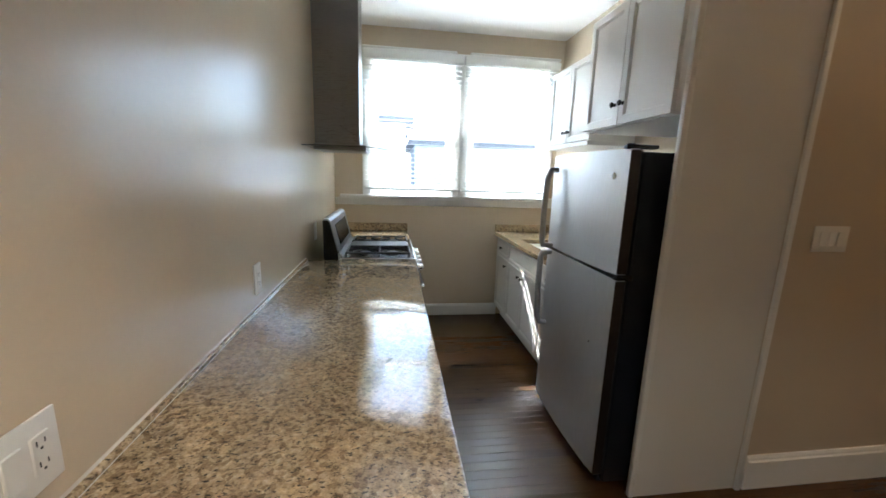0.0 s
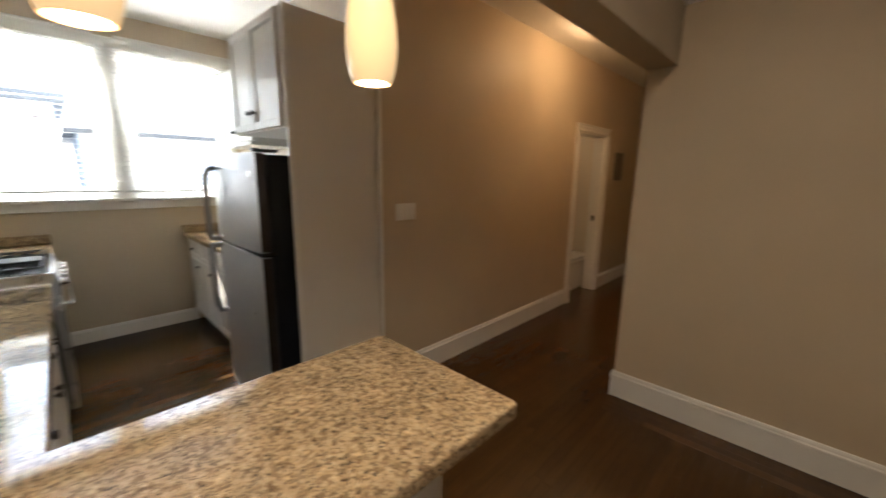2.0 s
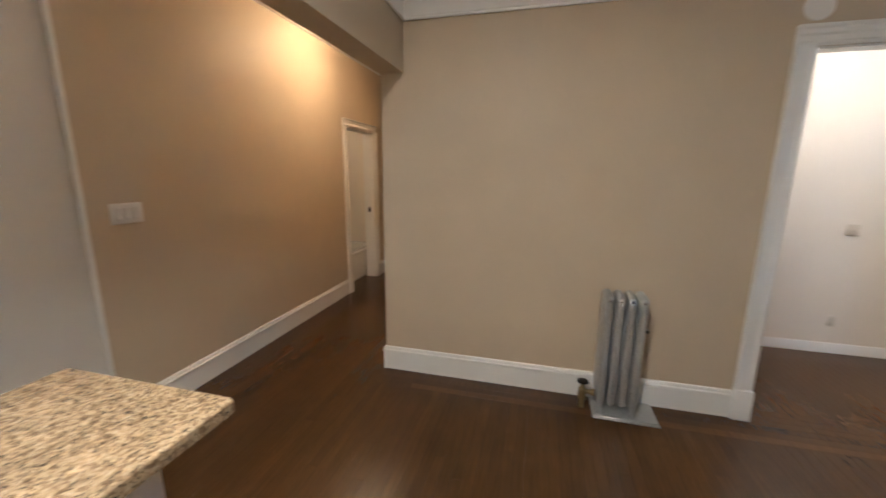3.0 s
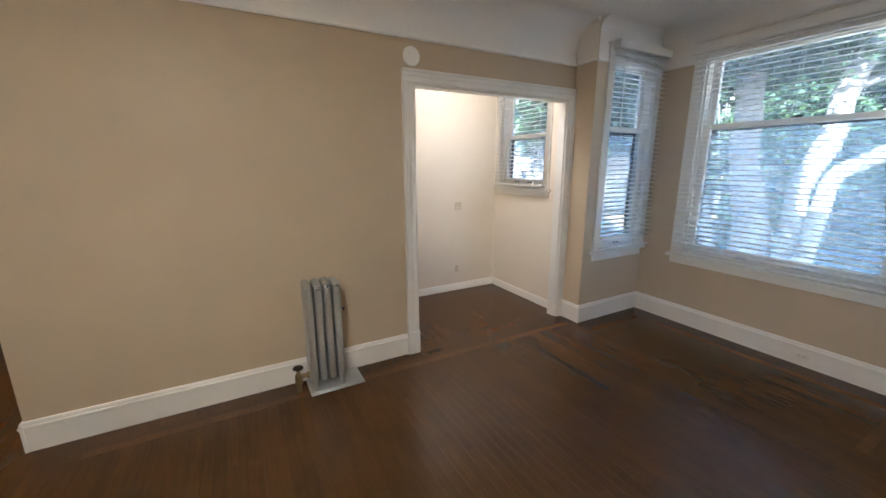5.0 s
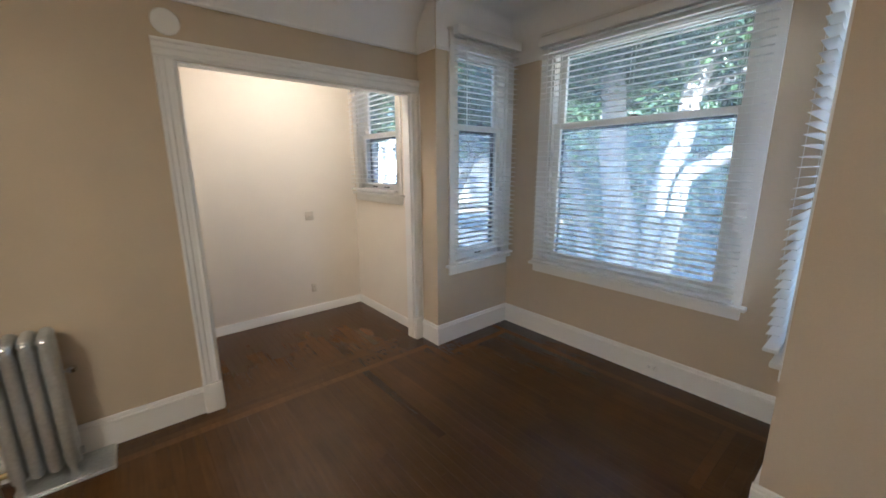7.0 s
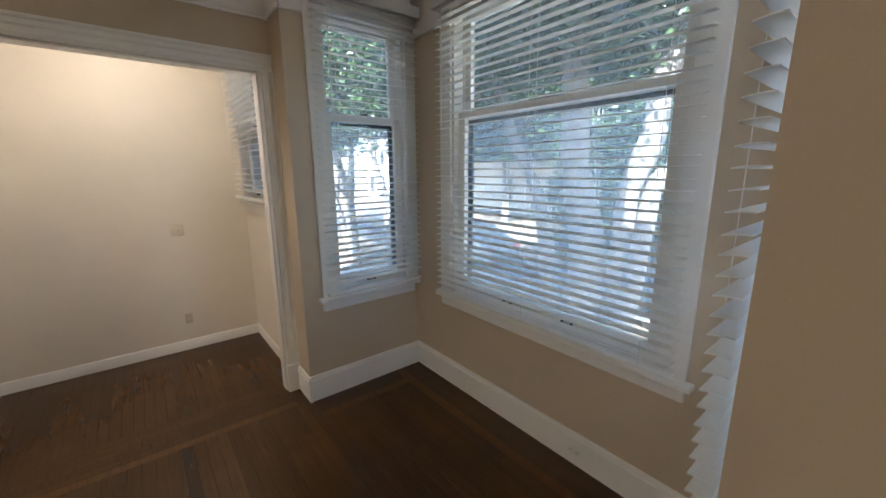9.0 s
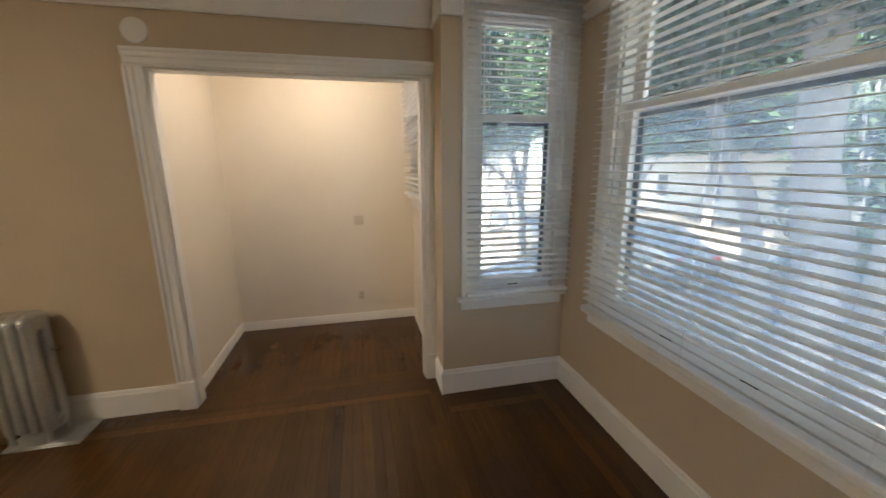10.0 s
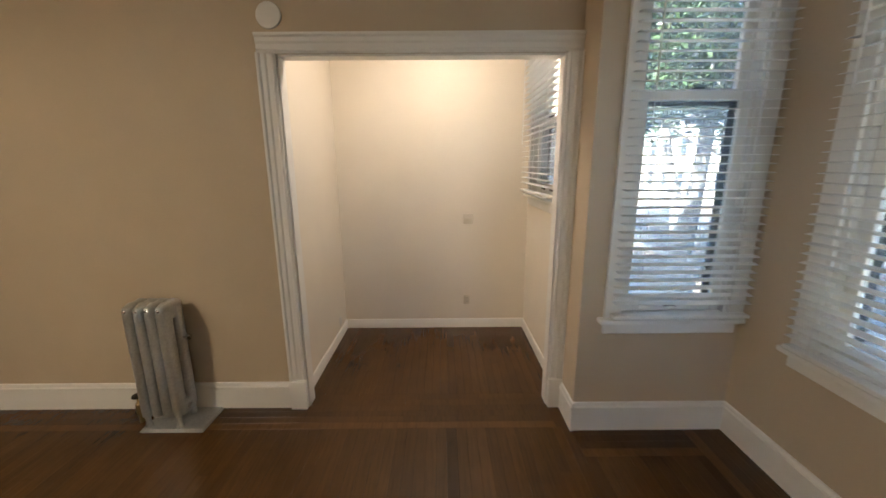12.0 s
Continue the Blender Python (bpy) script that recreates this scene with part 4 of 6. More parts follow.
# above the fridge: front at x = 1.235, towards -x, so local x runs -y
M = pose(1.235, 2.125, 0, 0, 0, -90)
cabinet(M, 0.755, X_KIT - 1.235, 1.745, 2.335, [("door", 0.012, 0.346, 1.752, 2.328, 0.315, 1.850), ("door", 0.350, 0.722, 1.752, 2.328, 0.382, 1.850)], "white double-door wall cabinet above the fridge")
M = pose(1.47, 3.20, 0, 0, 0, -90)
cabinet(M, 0.72, X_KIT - 1.47, 1.745, 2.33, [("door", 0.006, 0.356, 1.752, 2.325, 0.322, 1.83), ("door", 0.362, 0.714, 1.752, 2.325, 0.396, 1.83)], "white double-door wall cabinet beside the window", crown=0.03)
M = pose(1.233, Y_KIT - 0.002, 0, 0, 0, -90)
cabinet(M, 0.40, X_KIT - 1.235, 0, 0.876, [("drawer", 0.02, 0.394, 0.69, 0.855, 0.2, 0.775), ("door", 0.02, 0.394, 0.125, 0.68, 0.35, 0.62)], "white base cabinet with a drawer and a door", 0.10, "base cabinets")
M = pose(1.233, Y_KIT - 0.404, 0, 0, 0, -90)
cabinet(M, 0.78, X_KIT - 1.235, 0, 0.876, [("drawer", 0.006, 0.774, 0.69, 0.855, None, 0), ("door", 0.006, 0.387, 0.125, 0.68, 0.35, 0.62), ("door", 0.393, 0.774, 0.125, 0.68, 0.43, 0.62)], "white sink base cabinet with two doors", 0.10, "base cabinets")
M = pose(1.233, Y_KIT - 1.188, 0, 0, 0, -90)
cabinet(M, 0.37, X_KIT - 1.235, 0, 0.876, [("drawer", 0.006, 0.364, 0.69, 0.855, 0.185, 0.775), ("door", 0.006, 0.364, 0.125, 0.68, 0.32, 0.62)], "white base cabinet with a drawer and a door", 0.10, "base cabinets")
for k, y0 in enumerate((0.43, 1.09, 1.75)):
    M = pose(0.21, y0, 0, 0, 0, 90)
    cabinet(M, 0.66, 0.21 - X_LEFT, 0, 0.876, [("drawer", 0.006, 0.654, 0.69, 0.855, 0.33, 0.775), ("door", 0.006, 0.327, 0.125, 0.68, 0.295, 0.62), ("door", 0.333, 0.654, 0.125, 0.68, 0.365, 0.62)], "white base cabinet with a drawer and two doors", 0.10, "base cabinets")
M = pose(0.21, 3.19, 0, 0, 0, 90)
cabinet(M, 0.58, 0.21 - X_LEFT, 0, 0.876, [("drawer", 0.006, 0.56, 0.69, 0.855, 0.29, 0.775), ("door", 0.006, 0.56, 0.125, 0.68, 0.06, 0.62)], "white base cabinet with a drawer and a door", 0.10, "base cabinets")
pen = thing("peninsula_base", "cream painted panelled base carrying the granite peninsula", "cabinet", pose(0.3, 0.2, 0))
bm = bmesh.new()
box(bm, X_LEFT + 0.002, 0.06, 0.0, 1.09, 0.415, 0.876, 0.003, 1)
wpart("body", bm, CABINET, pen, smooth=False)
bm = bmesh.new()
box(bm, X_LEFT + 0.002, 0.045, 0.0, 1.105, 0.06, 0.12, 0.003, 1)
box(bm, 1.09, 0.06, 0.0, 1.105, 0.415, 0.12, 0.003, 1)
wpart("baseboard_strip", bm, WHITE, pen, smooth=False)
for x in (0.25, 0.80):
    bm = bmesh.new()
    box(bm, x - 0.02, -0.12, 0.855, x + 0.02, 0.06, 0.876, 0.004, 1)
    box(bm, x - 0.02, 0.045, 0.66, x + 0.02, 0.062, 0.856, 0.004, 1)
    tube(bm, [(x, -0.08, 0.856), (x, -0.02, 0.80), (x, 0.045, 0.70)], [0.014] * 3, 8)
    wpart("bracket", bm, CABINET, pen)
PANEL = plain("pale cabinet panel", (0.70, 0.66, 0.59), 0.36, vary=0.03, grain=90, relief=0.04)
side = thing("fridge_end_panel", "tall pale painted end panel beside the fridge", "panel", pose(1.5, Y_HALL, 0))
bm = bmesh.new()
box(bm, 1.258, Y_HALL, 0, X_KIT, Y_HALL + 0.02, 2.335, 0.0015, 1)
wpart("panel", bm, PANEL, side, smooth=False)
bm = bmesh.new()
box(bm, 1.231, Y_HALL - 0.003, 0, 1.258, Y_HALL + 0.022, 2.338, 0.003, 2)
wpart("edge_strip", bm, CABINET, side)
bm = bmesh.new()
box(bm, 1.235, 2.187, 0, X_KIT, 2.207, 0.876, 0.0015, 1)
solo("fridge_side_panel", bm, CABINET, "white painted low panel between fridge and base cabinets", "panel", smooth=False)
bm = bmesh.new()
box(bm, X_KIT, Y_HALL - 0.018, 0, X_KIT + 0.026, Y_HALL, CEILING, 0.004, 2)
solo("trim_panel_edge", bm, WHITE, "thin white vertical trim strip beside the panel", "trim", "structure")


# ---- refrigerator ----
def refrigerator():
    root = thing("refrigerator", "stainless top-freezer refrigerator with black sides", "refrigerator", pose(1.42, 1.81, 0))
    y0, y1, xf = 1.412, 2.155, 1.062
    bm = bmesh.new()
    box(bm, 1.135, y0, 0.03, 1.76, y1, 1.60, 0.006, 2)
    wpart("cabinet_shell", bm, BLACK_SIDE, root, "black textured steel shell")
    for name, z0, z1 in (("freezer_door", 1.075, 1.612), ("fridge_door", 0.075, 1.055)):
        bm = bmesh.new()
        n = 10
        ring = []
        for k in range(n + 1):
            y = y0 + (y1 - y0) * k / n
            ring.append((xf + 0.016 * (2 * k / n - 1) ** 2, y))
        outline = ring + [(1.118, y1), (1.118, y0)]
        vs = [bm.verts.new((x, y, z0)) for x, y in outline]
        f = bm.faces.new(vs)
        r = bmesh.ops.extrude_face_region(bm, geom=[f])
        up = [v for v in r["geom"] if isinstance(v, bmesh.types.BMVert)]
        for v in up:
            v.co.z = z1
        rim = [e for e in bm.edges if abs(e.verts[0].co.z - e.verts[1].co.z) < 1e-6]
        bmesh.ops.bevel(bm, geom=rim, offset=0.008, segments=3, affect="EDGES", profile=0.5)
        d = wpart(name, bm, STEEL, root, "brushed stainless steel door")
        bm = bmesh.new()
        box(bm, 1.118, y0 + 0.012, z0 + 0.01, 1.136, y1 - 0.012, z1 - 0.01)
        wpart("gasket", bm, RUBBER, d, "black rubber gasket", smooth=False)
        bm = bmesh.new()
        box(bm, 1.075, y0 - 0.0015, z0 + 0.006, 1.119, y0 + 0.003, z1 - 0.006, 0.001, 1)
        wpart("edge_trim", bm, BRONZE, d, "dark grey door edge", smooth=False)
        bm = bmesh.new()
        yh = 2.075
        if z0 > 1:
            pts = [(xf + 0.004, yh, 1.53), (xf - 0.035, yh, 1.525), (xf - 0.055, yh, 1.48), (xf - 0.062, yh, 1.30), (xf - 0.06, yh, 1.115), (xf - 0.055, yh, 1.09), (xf + 0.004, yh, 1.085)]
        else:
            pts = [(xf + 0.004, yh, 1.045), (xf - 0.055, yh, 1.04), (xf - 0.06, yh, 1.015), (xf - 0.062, yh, 0.82), (xf - 0.055, yh, 0.64), (xf - 0.035, yh, 0.60), (xf + 0.004, yh, 0.595)]
        tube(bm, pts, [0.015, 0.0165, 0.017, 0.017, 0.017, 0.0165, 0.015], 14)
        wpart("handle", bm, HANDLE, d, "dull steel bow handle")
    bm = bmesh.new()
    box(bm, 1.10, y0 + 0.006, 1.056, 1.16, y0 + 0.05, 1.074, 0.003, 1)
    tube(bm, [(1.09, y0 + 0.02, 1.05), (1.09, y0 + 0.02, 1.08)], [0.014] * 2, 12)
    wpart("middle_hinge", bm, CHROME, root, "polished steel middle hinge")
    bm = bmesh.new()
    box(bm, 1.070, y0 - 0.004, 1.0555, 1.118, y1, 1.0745, 0.004, 2)
    box(bm, 1.068, y0 - 0.012, 1.0535, 1.150, y0 + 0.012, 1.0785, 0.006, 2)
    wpart("gap_strip", bm, BLACK, root, "black trim strip between the doors")
    bm = bmesh.new()
    box(bm, 1.075, y0 + 0.004, 1.612, 1.20, y0 + 0.06, 1.628, 0.004, 2)
    tube(bm, [(1.09, y0 + 0.03, 1.61), (1.09, y0 + 0.03, 1.632)], [0.018] * 2, 12)
    wpart("top_hinge", bm, BLACK, root, "black plastic hinge cover")
    bm = bmesh.new()
    box(bm, 1.115, y0 + 0.02, 0.02, 1.14, y1 - 0.02, 0.074, 0.003, 1)
    wpart("kick_grille", bm, BLACK, root, "black kick grille")
    for yy in (y0 + 0.06, y1 - 0.06):
        bm = bmesh.new()
        lathe(bm, [(0, 0.0), (0.02, 0.0), (0.02, 0.02), (0.012, 0.022), (0.012, 0.04), (0, 0.04)], 14, (1.15, yy, 0))
        wpart("foot", bm, CHROME, root)
    bm = bmesh.new()
    lathe(bm, [(0, 0.004), (0.015, 0.003), (0.018, 0.0), (0, 0)], 20)
    bmesh.ops.transform(bm, matrix=pose(xf + 0.0105, 1.51, 1.50, 0, -90, 0), verts=bm.verts)
    wpart("badge", bm, CHROME, root, "small round metal badge")
    bm = bmesh.new()
    box(bm, xf + 0.001, 1.555, 0.70, xf + 0.009, 1.561, 0.708, 0.002, 1)
    wpart("dent_mark", bm, SLOT, root, "small dark mark on the door")


refrigerator()


# ---- stove ----
GRIDDLE = plain("grey griddle metal", (0.10, 0.10, 0.105), 0.4, 0.6, vary=0.15)


def stove():
    root = thing("gas_stove", "stainless gas range with black iron grates", "stove", pose(-0.1, 2.8, 0))
    y0, y1 = 2.424, 3.178
    bm = bmesh.new()
    box(bm, -0.369, y0, 0.03, 0.205, y1, 0.905, 0.003, 1)
    wpart("oven_body", bm, BLACK, root, "black enamel oven body", smooth=False)
    bm = bmesh.new()
    box(bm, -0.27, y0, 0.905, 0.235, y1, 0.922, 0.005, 2)
    wpart("cooktop", bm, STEEL_STOVE, root, "stainless cooktop")
    bm = bmesh.new()
    box(bm, -0.252, y0 + 0.012, 0.9222, 0.222, y1 - 0.018, 0.926, 0.003, 1)
    wpart("burner_tray", bm, BLACK, root, "black enamel burner tray")
    bm = bmesh.new()
    prof = [(-0.365, 0.90), (-0.25, 0.90), (-0.25, 0.935), (-0.27, 0.955), (-0.32, 1.165), (-0.335, 1.18), (-0.365, 1.18)]
    a = [bm.verts.new((x, y0 + 0.012, z)) for x, z in prof]
    b = [bm.verts.new((x, y1 - 0.012, z)) for x, z in prof]
    for j in range(len(prof)):
        k = (j + 1) % len(prof)
        bm.faces.new((a[j], a[k], b[k], b[j]))
    bm.faces.new(a)
    bm.faces.new(list(reversed(b)))
    guard = wpart("backguard", bm, STEEL_STOVE, root, "stainless back panel", smooth=False)
    for yy in (y0, y1 - 0.012):
        bm = bmesh.new()
        a = [bm.verts.new((x, yy, z)) for x, z in ((-0.369, 0.88), (-0.27, 0.88), (-0.28, 0.96), (-0.327, 1.16), (-0.34, 1.172), (-0.369, 1.172))]
        f = bm.faces.new(a)
        r = bmesh.ops.extrude_face_region(bm, geom=[f])
        for v in r["geom"]:
            if isinstance(v, bmesh.types.BMVert):
                v.co.y += 0.012
        wpart("side_cap", bm, BLACK, guard, "black end cap", smooth=False)
    bm = bmesh.new()
    s = pose(-0.293, (y0 + y1) / 2, 1.062, 0, -13.5, 0)
    box(bm, -0.001, -0.26, -0.07, 0.004, 0.26, 0.07, 0.003, 1, s)
    wpart("control_panel", bm, BLACK, guard, "black glass control panel")
    for cy, w in ((y0 + 0.15, 0.23), ((y0 + y1) / 2, 0.20), (y1 - 0.15, 0.23)):
        bm = bmesh.new()
        z = 0.948
        x0, x1 = -0.235, 0.195
        if w < 0.22:
            box(bm, x0, cy - w / 2, 0.9262, x1, cy + w / 2, z + 0.006, 0.008, 2)
            box(bm, x0 + 0.012, cy - w / 2 + 0.012, z + 0.006, x1 - 0.012, cy + w / 2 - 0.012, z + 0.010, 0.003, 1)
            wpart("griddle", bm, GRIDDLE, root, "flat grey griddle plate")
            continue
        for yy in (cy - w / 2, cy + w / 2):
            box(bm, x0, yy - 0.006, z, x1, yy + 0.006, z + 0.012, 0.003, 1)
        for xx in (x0, (x0 + x1) / 2, x1 - 0.012):
            box(bm, xx, cy - w / 2 + 0.006, z + 0.0005, xx + 0.012, cy + w / 2 - 0.006, z + 0.0115, 0.003, 1)
        for bx in (x0 + 0.12, x1 - 0.12):
            for ang in (45, 135, 225, 315):
                c, sn = math.cos(radians(ang)), math.sin(radians(ang))
                tube(bm, [(bx + 0.03 * c, cy + 0.03 * sn, z + 0.008), (bx + 0.11 * c, cy + 0.10 * sn, z + 0.006)], [0.006, 0.006], 6)
        for xx in (x0 + 0.006, x1 - 0.006):
            for yy in (cy - w / 2, cy + w / 2):
                box(bm, xx - 0.006, yy - 0.005, 0.925, xx + 0.006, yy + 0.005, z + 0.004)
        wpart("grate", bm, IRON, root, "black cast-iron grate", smooth=False)
        for bx in (x0 + 0.12, x1 - 0.12):
            bm = bmesh.new()
            lathe(bm, [(0, 0.018), (0.034, 0.018), (0.036, 0.014), (0.036, 0.010), (0.045, 0.008), (0.045, 0.0), (0, 0)], 20, (bx, cy, 0.926))
            wpart("burner", bm, IRON, root, "black burner cap")
    bm = bmesh.new()
    prof = [(0.205, 0.775), (0.245, 0.785), (0.25, 0.86), (0.235, 0.905), (0.205, 0.905)]
    a = [bm.verts.new((x, y0, z)) for x, z in prof]
    b = [bm.verts.new((x, y1, z)) for x, z in prof]
    for j in range(len(prof)):
        k = (j + 1) % len(prof)
        bm.faces.new((a[j], a[k], b[k], b[j]))
    bm.faces.new(a)
    bm.faces.new(list(reversed(b)))
    wpart("front_panel", bm, STEEL_STOVE, root, "stainless front control panel", smooth=False)
    for k in range(5):
        bm = bmesh.new()
        lathe(bm, [(0, 0.042), (0.016, 0.041), (0.020, 0.036), (0.021, 0.012), (0.026, 0.010), (0.027, 0.0), (0, 0)], 20)
        bmesh.ops.transform(bm, matrix=pose(0.250, y0 + 0.08 + k * 0.145, 0.845, 0, 86, 0), verts=bm.verts)
        wpart("knob", bm, CHROME, root, "polished steel burner knob")
    bm = bmesh.new()
    box(bm, 0.205, y0 + 0.004, 0.22, 0.245, y1 - 0.004, 0.765, 0.006, 2)
    od = wpart("oven_door", bm, STEEL_STOVE, root, "stainless oven door")
    bm = bmesh.new()
    box(bm, 0.2452, y0 + 0.10, 0.34, 0.248, y1 - 0.10, 0.62, 0.001, 1)
    wpart("oven_window", bm, BLACK, od, "dark oven window")
    bm = bmesh.new()
    yy = (y0 + 0.06, y1 - 0.06)
    tube(bm, [(0.245, yy[0], 0.715), (0.29, yy[0], 0.715), (0.295, yy[0] + 0.02, 0.715), (0.295, yy[1] - 0.02, 0.715), (0.29, yy[1], 0.715), (0.245, yy[1], 0.715)], [0.011] * 6, 12)
    wpart("oven_handle", bm, CHROME, od, "polished bar handle")
    bm = bmesh.new()
    box(bm, 0.205, y0 + 0.004, 0.05, 0.24, y1 - 0.004, 0.21, 0.005, 2)
    wpart("drawer", bm, STEEL_STOVE, root, "stainless lower drawer")
    for xx in (-0.36, 0.15):
        for yy in (y0 + 0.06, y1 - 0.06):
            bm = bmesh.new()
            lathe(bm, [(0, 0), (0.018, 0), (0.018, 0.03), (0, 0.03)], 12, (xx, yy, 0))
            wpart("foot", bm, BLACK, root)


stove()
bpy.data.objects["gas_stove"].matrix_basis = pose(-0.06, 2.8, 0)

hood = thing("range_hood", "stainless chimney range hood with a glass canopy", "range hood", pose(-0.3, 2.8, 1.63))
bm = bmesh.new()
box(bm, X_LEFT, 2.655, 1.66, -0.145, 2.945, CEILING - 0.001, 0.004, 1)
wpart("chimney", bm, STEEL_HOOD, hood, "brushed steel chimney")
bm = bmesh.new()
box(bm, X_LEFT, 2.60, 1.622, -0.10, 3.00, 1.66, 0.006, 2)
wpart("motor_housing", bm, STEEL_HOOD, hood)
bm = bmesh.new()
pts = []
n = 14
for k in range(n + 1):
    f = 2 * k / n - 1
    pts.append((0.065 - 0.13 * f * f, 2.80 + 0.38 * f))
outline = [(X_LEFT - 0.034, 2.42)] + pts + [(X_LEFT - 0.034, 3.18)]
vs = [bm.verts.new((x, y, 1.634)) for x, y in outline]
f = bm.faces.new(vs)
r = bmesh.ops.extrude_face_region(bm, geom=[f])
for v in r["geom"]:
    if isinstance(v, bmesh.types.BMVert):
        v.co.z += 0.006
m, nt, b = material("canopy glass")
b.inputs["Base Color"].default_value = (0.55, 0.66, 0.64, 1)
b.inputs["Transmission Weight"].default_value = 1.0
b.inputs["Roughness"].default_value = 0.03
b.inputs["IOR"].default_value = 1.45
wpart("glass_canopy", bm, m, hood, "thin clear glass canopy", smooth=False)
hood.matrix_basis = pose(-0.265, 2.8, 1.63)


# ---- lamps ----
def pendant(x, y):
    root = thing("pendant_lamp", "teardrop amber glass pendant lamp, lit, hanging from the beam", "lamp", pose(x, y, 1.706), "pendant lamps")
    bm = bmesh.new()
    prof = [(0.041, 0.0), (0.049, 0.020), (0.0545, 0.050), (0.0565, 0.080), (0.055, 0.115), (0.0495, 0.155), (0.041, 0.195), (0.031, 0.232), (0.022, 0.262), (0.016, 0.28)]
    lathe(bm, prof + [(r - 0.004, z) for r, z in reversed(prof)], 32)
    part("glass_shade", bm, AMBER, root, "amber and white glass shade")
    bm = bmesh.new()
    lathe(bm, [(0, 0.010), (0.038, 0.010), (0.038, 0.014), (0, 0.014)], 24)
    part("bulb", bm, LAMP_WHITE, root, "glowing bulb")
    bm = bmesh.new()
    lathe(bm, [(0, 0.32), (0.012, 0.32), (0.016, 0.30), (0.018, 0.281), (0, 0.281)], 16)
    part("socket_cap", bm, CHROME, root, "brushed metal cap")
    bm = bmesh.new()
    tube(bm, [(0, 0, 0.318), (0, 0, 0.415)], [0.003] * 2, 8)
    part("cord", bm, BLACK, root, "thin dark cord")
    bm = bmesh.new()
    lathe(bm, [(0, 0.408), (0.03, 0.408), (0.055, 0.42), (0.058, 0.428), (0, 0.428)], 24)
    part("canopy", bm, CHROME, root, "round metal ceiling canopy")


pendant(0.387, 0.083)
pendant(0.868, 0.083)

lamp = thing("ceiling_spotlight", "small warm hallway ceiling spotlight, lit", "lamp", pose(3.83, 0.78, CEILING) @ Matrix.Scale(1.25, 4))
bm = bmesh.new()
lathe(bm, [(0, 0), (0.07, 0), (0.07, -0.018), (0.02, -0.024), (0.012, -0.05), (0, -0.05)], 24)
part("base", bm, BRONZE, lamp)
bm = bmesh.new()
lathe(bm, [(0.012, -0.045), (0.022, -0.048), (0.026, -0.066), (0.022, -0.066), (0.0, -0.056)], 24)
part("lamp_head", bm, BRONZE, lamp)
bm = bmesh.new()
lathe(bm, [(0.0, -0.135), (0.025, -0.13), (0.043, -0.112), (0.040, -0.09), (0.012, -0.062), (0, -0.06)], 20)
part("bulb", bm, HALL_BULB, lamp, "glowing warm bulb")

lamp = thing("ceiling_lamp", "small alcove ceiling lamp, lit warm", "lamp", pose(3.34, -3.10, CEILING))
bm = bmesh.new()
lathe(bm, [(0, 0), (0.115, 0), (0.115, -0.03), (0.103, -0.03), (0.10, -0.02), (0, -0.0195)], 24)
part("base", bm, WHITE, lamp)
bm = bmesh.new()
lathe(bm, [(0.099, -0.0225), (0.08, -0.026), (0.05, -0.028), (0, -0.029)], 24)
part("diffuser", bm, ALCOVE_BULB, lamp, "glowing frosted diffuser")

# unseen fill lamp, added to brighten the living room walls
lamp = thing("ceiling_lamp", "unseen round frosted lamp added to fill the living room, lit warm", "lamp", pose(0.45, -0.56, CEILING))
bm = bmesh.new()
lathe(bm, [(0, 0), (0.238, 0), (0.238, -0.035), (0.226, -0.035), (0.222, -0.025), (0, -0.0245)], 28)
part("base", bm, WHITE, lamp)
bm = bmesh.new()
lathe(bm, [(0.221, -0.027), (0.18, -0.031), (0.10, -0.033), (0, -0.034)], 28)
part("diffuser", bm, glowing("living room fill glow", (1.0, 0.84, 0.63), 5.4), lamp, "glowing frosted diffuser")


# ---- radiator ----
def flat_column(bm, x0, x1, y, half, z0, z1, foot=0.0):
    """An upright hollow of flattened oval section, swelling a little at its ends."""
    rings = []
    for z, g in ((z0 - foot, 0.55), (z0, 0.86), (z0 + 0.03, 1.0), ((z0 + z1) / 2, 0.94), (z1 - 0.03, 1.0), (z1, 0.86)):
        c, a, b = (x0 + x1) / 2, (x1 - x0) / 2 * (0.9 + 0.1 * g), half * g
        ring = []
        for k in range(16):
            t = 2 * math.pi * k / 16
            ct, st = math.cos(t), math.sin(t)
            ring.append(bm.verts.new((c + a * math.copysign(abs(ct) ** 0.6, ct), y + b * math.copysign(abs(st) ** 0.8, st), z)))
        rings.append(ring)
    for r0, r1 in zip(rings, rings[1:]):
        for k in range(16):
            bm.faces.new((r0[k], r0[(k + 1) % 16], r1[(k + 1) % 16], r1[k]))
    bm.faces.new(list(reversed(rings[0])))
    bm.faces.new(rings[-1])


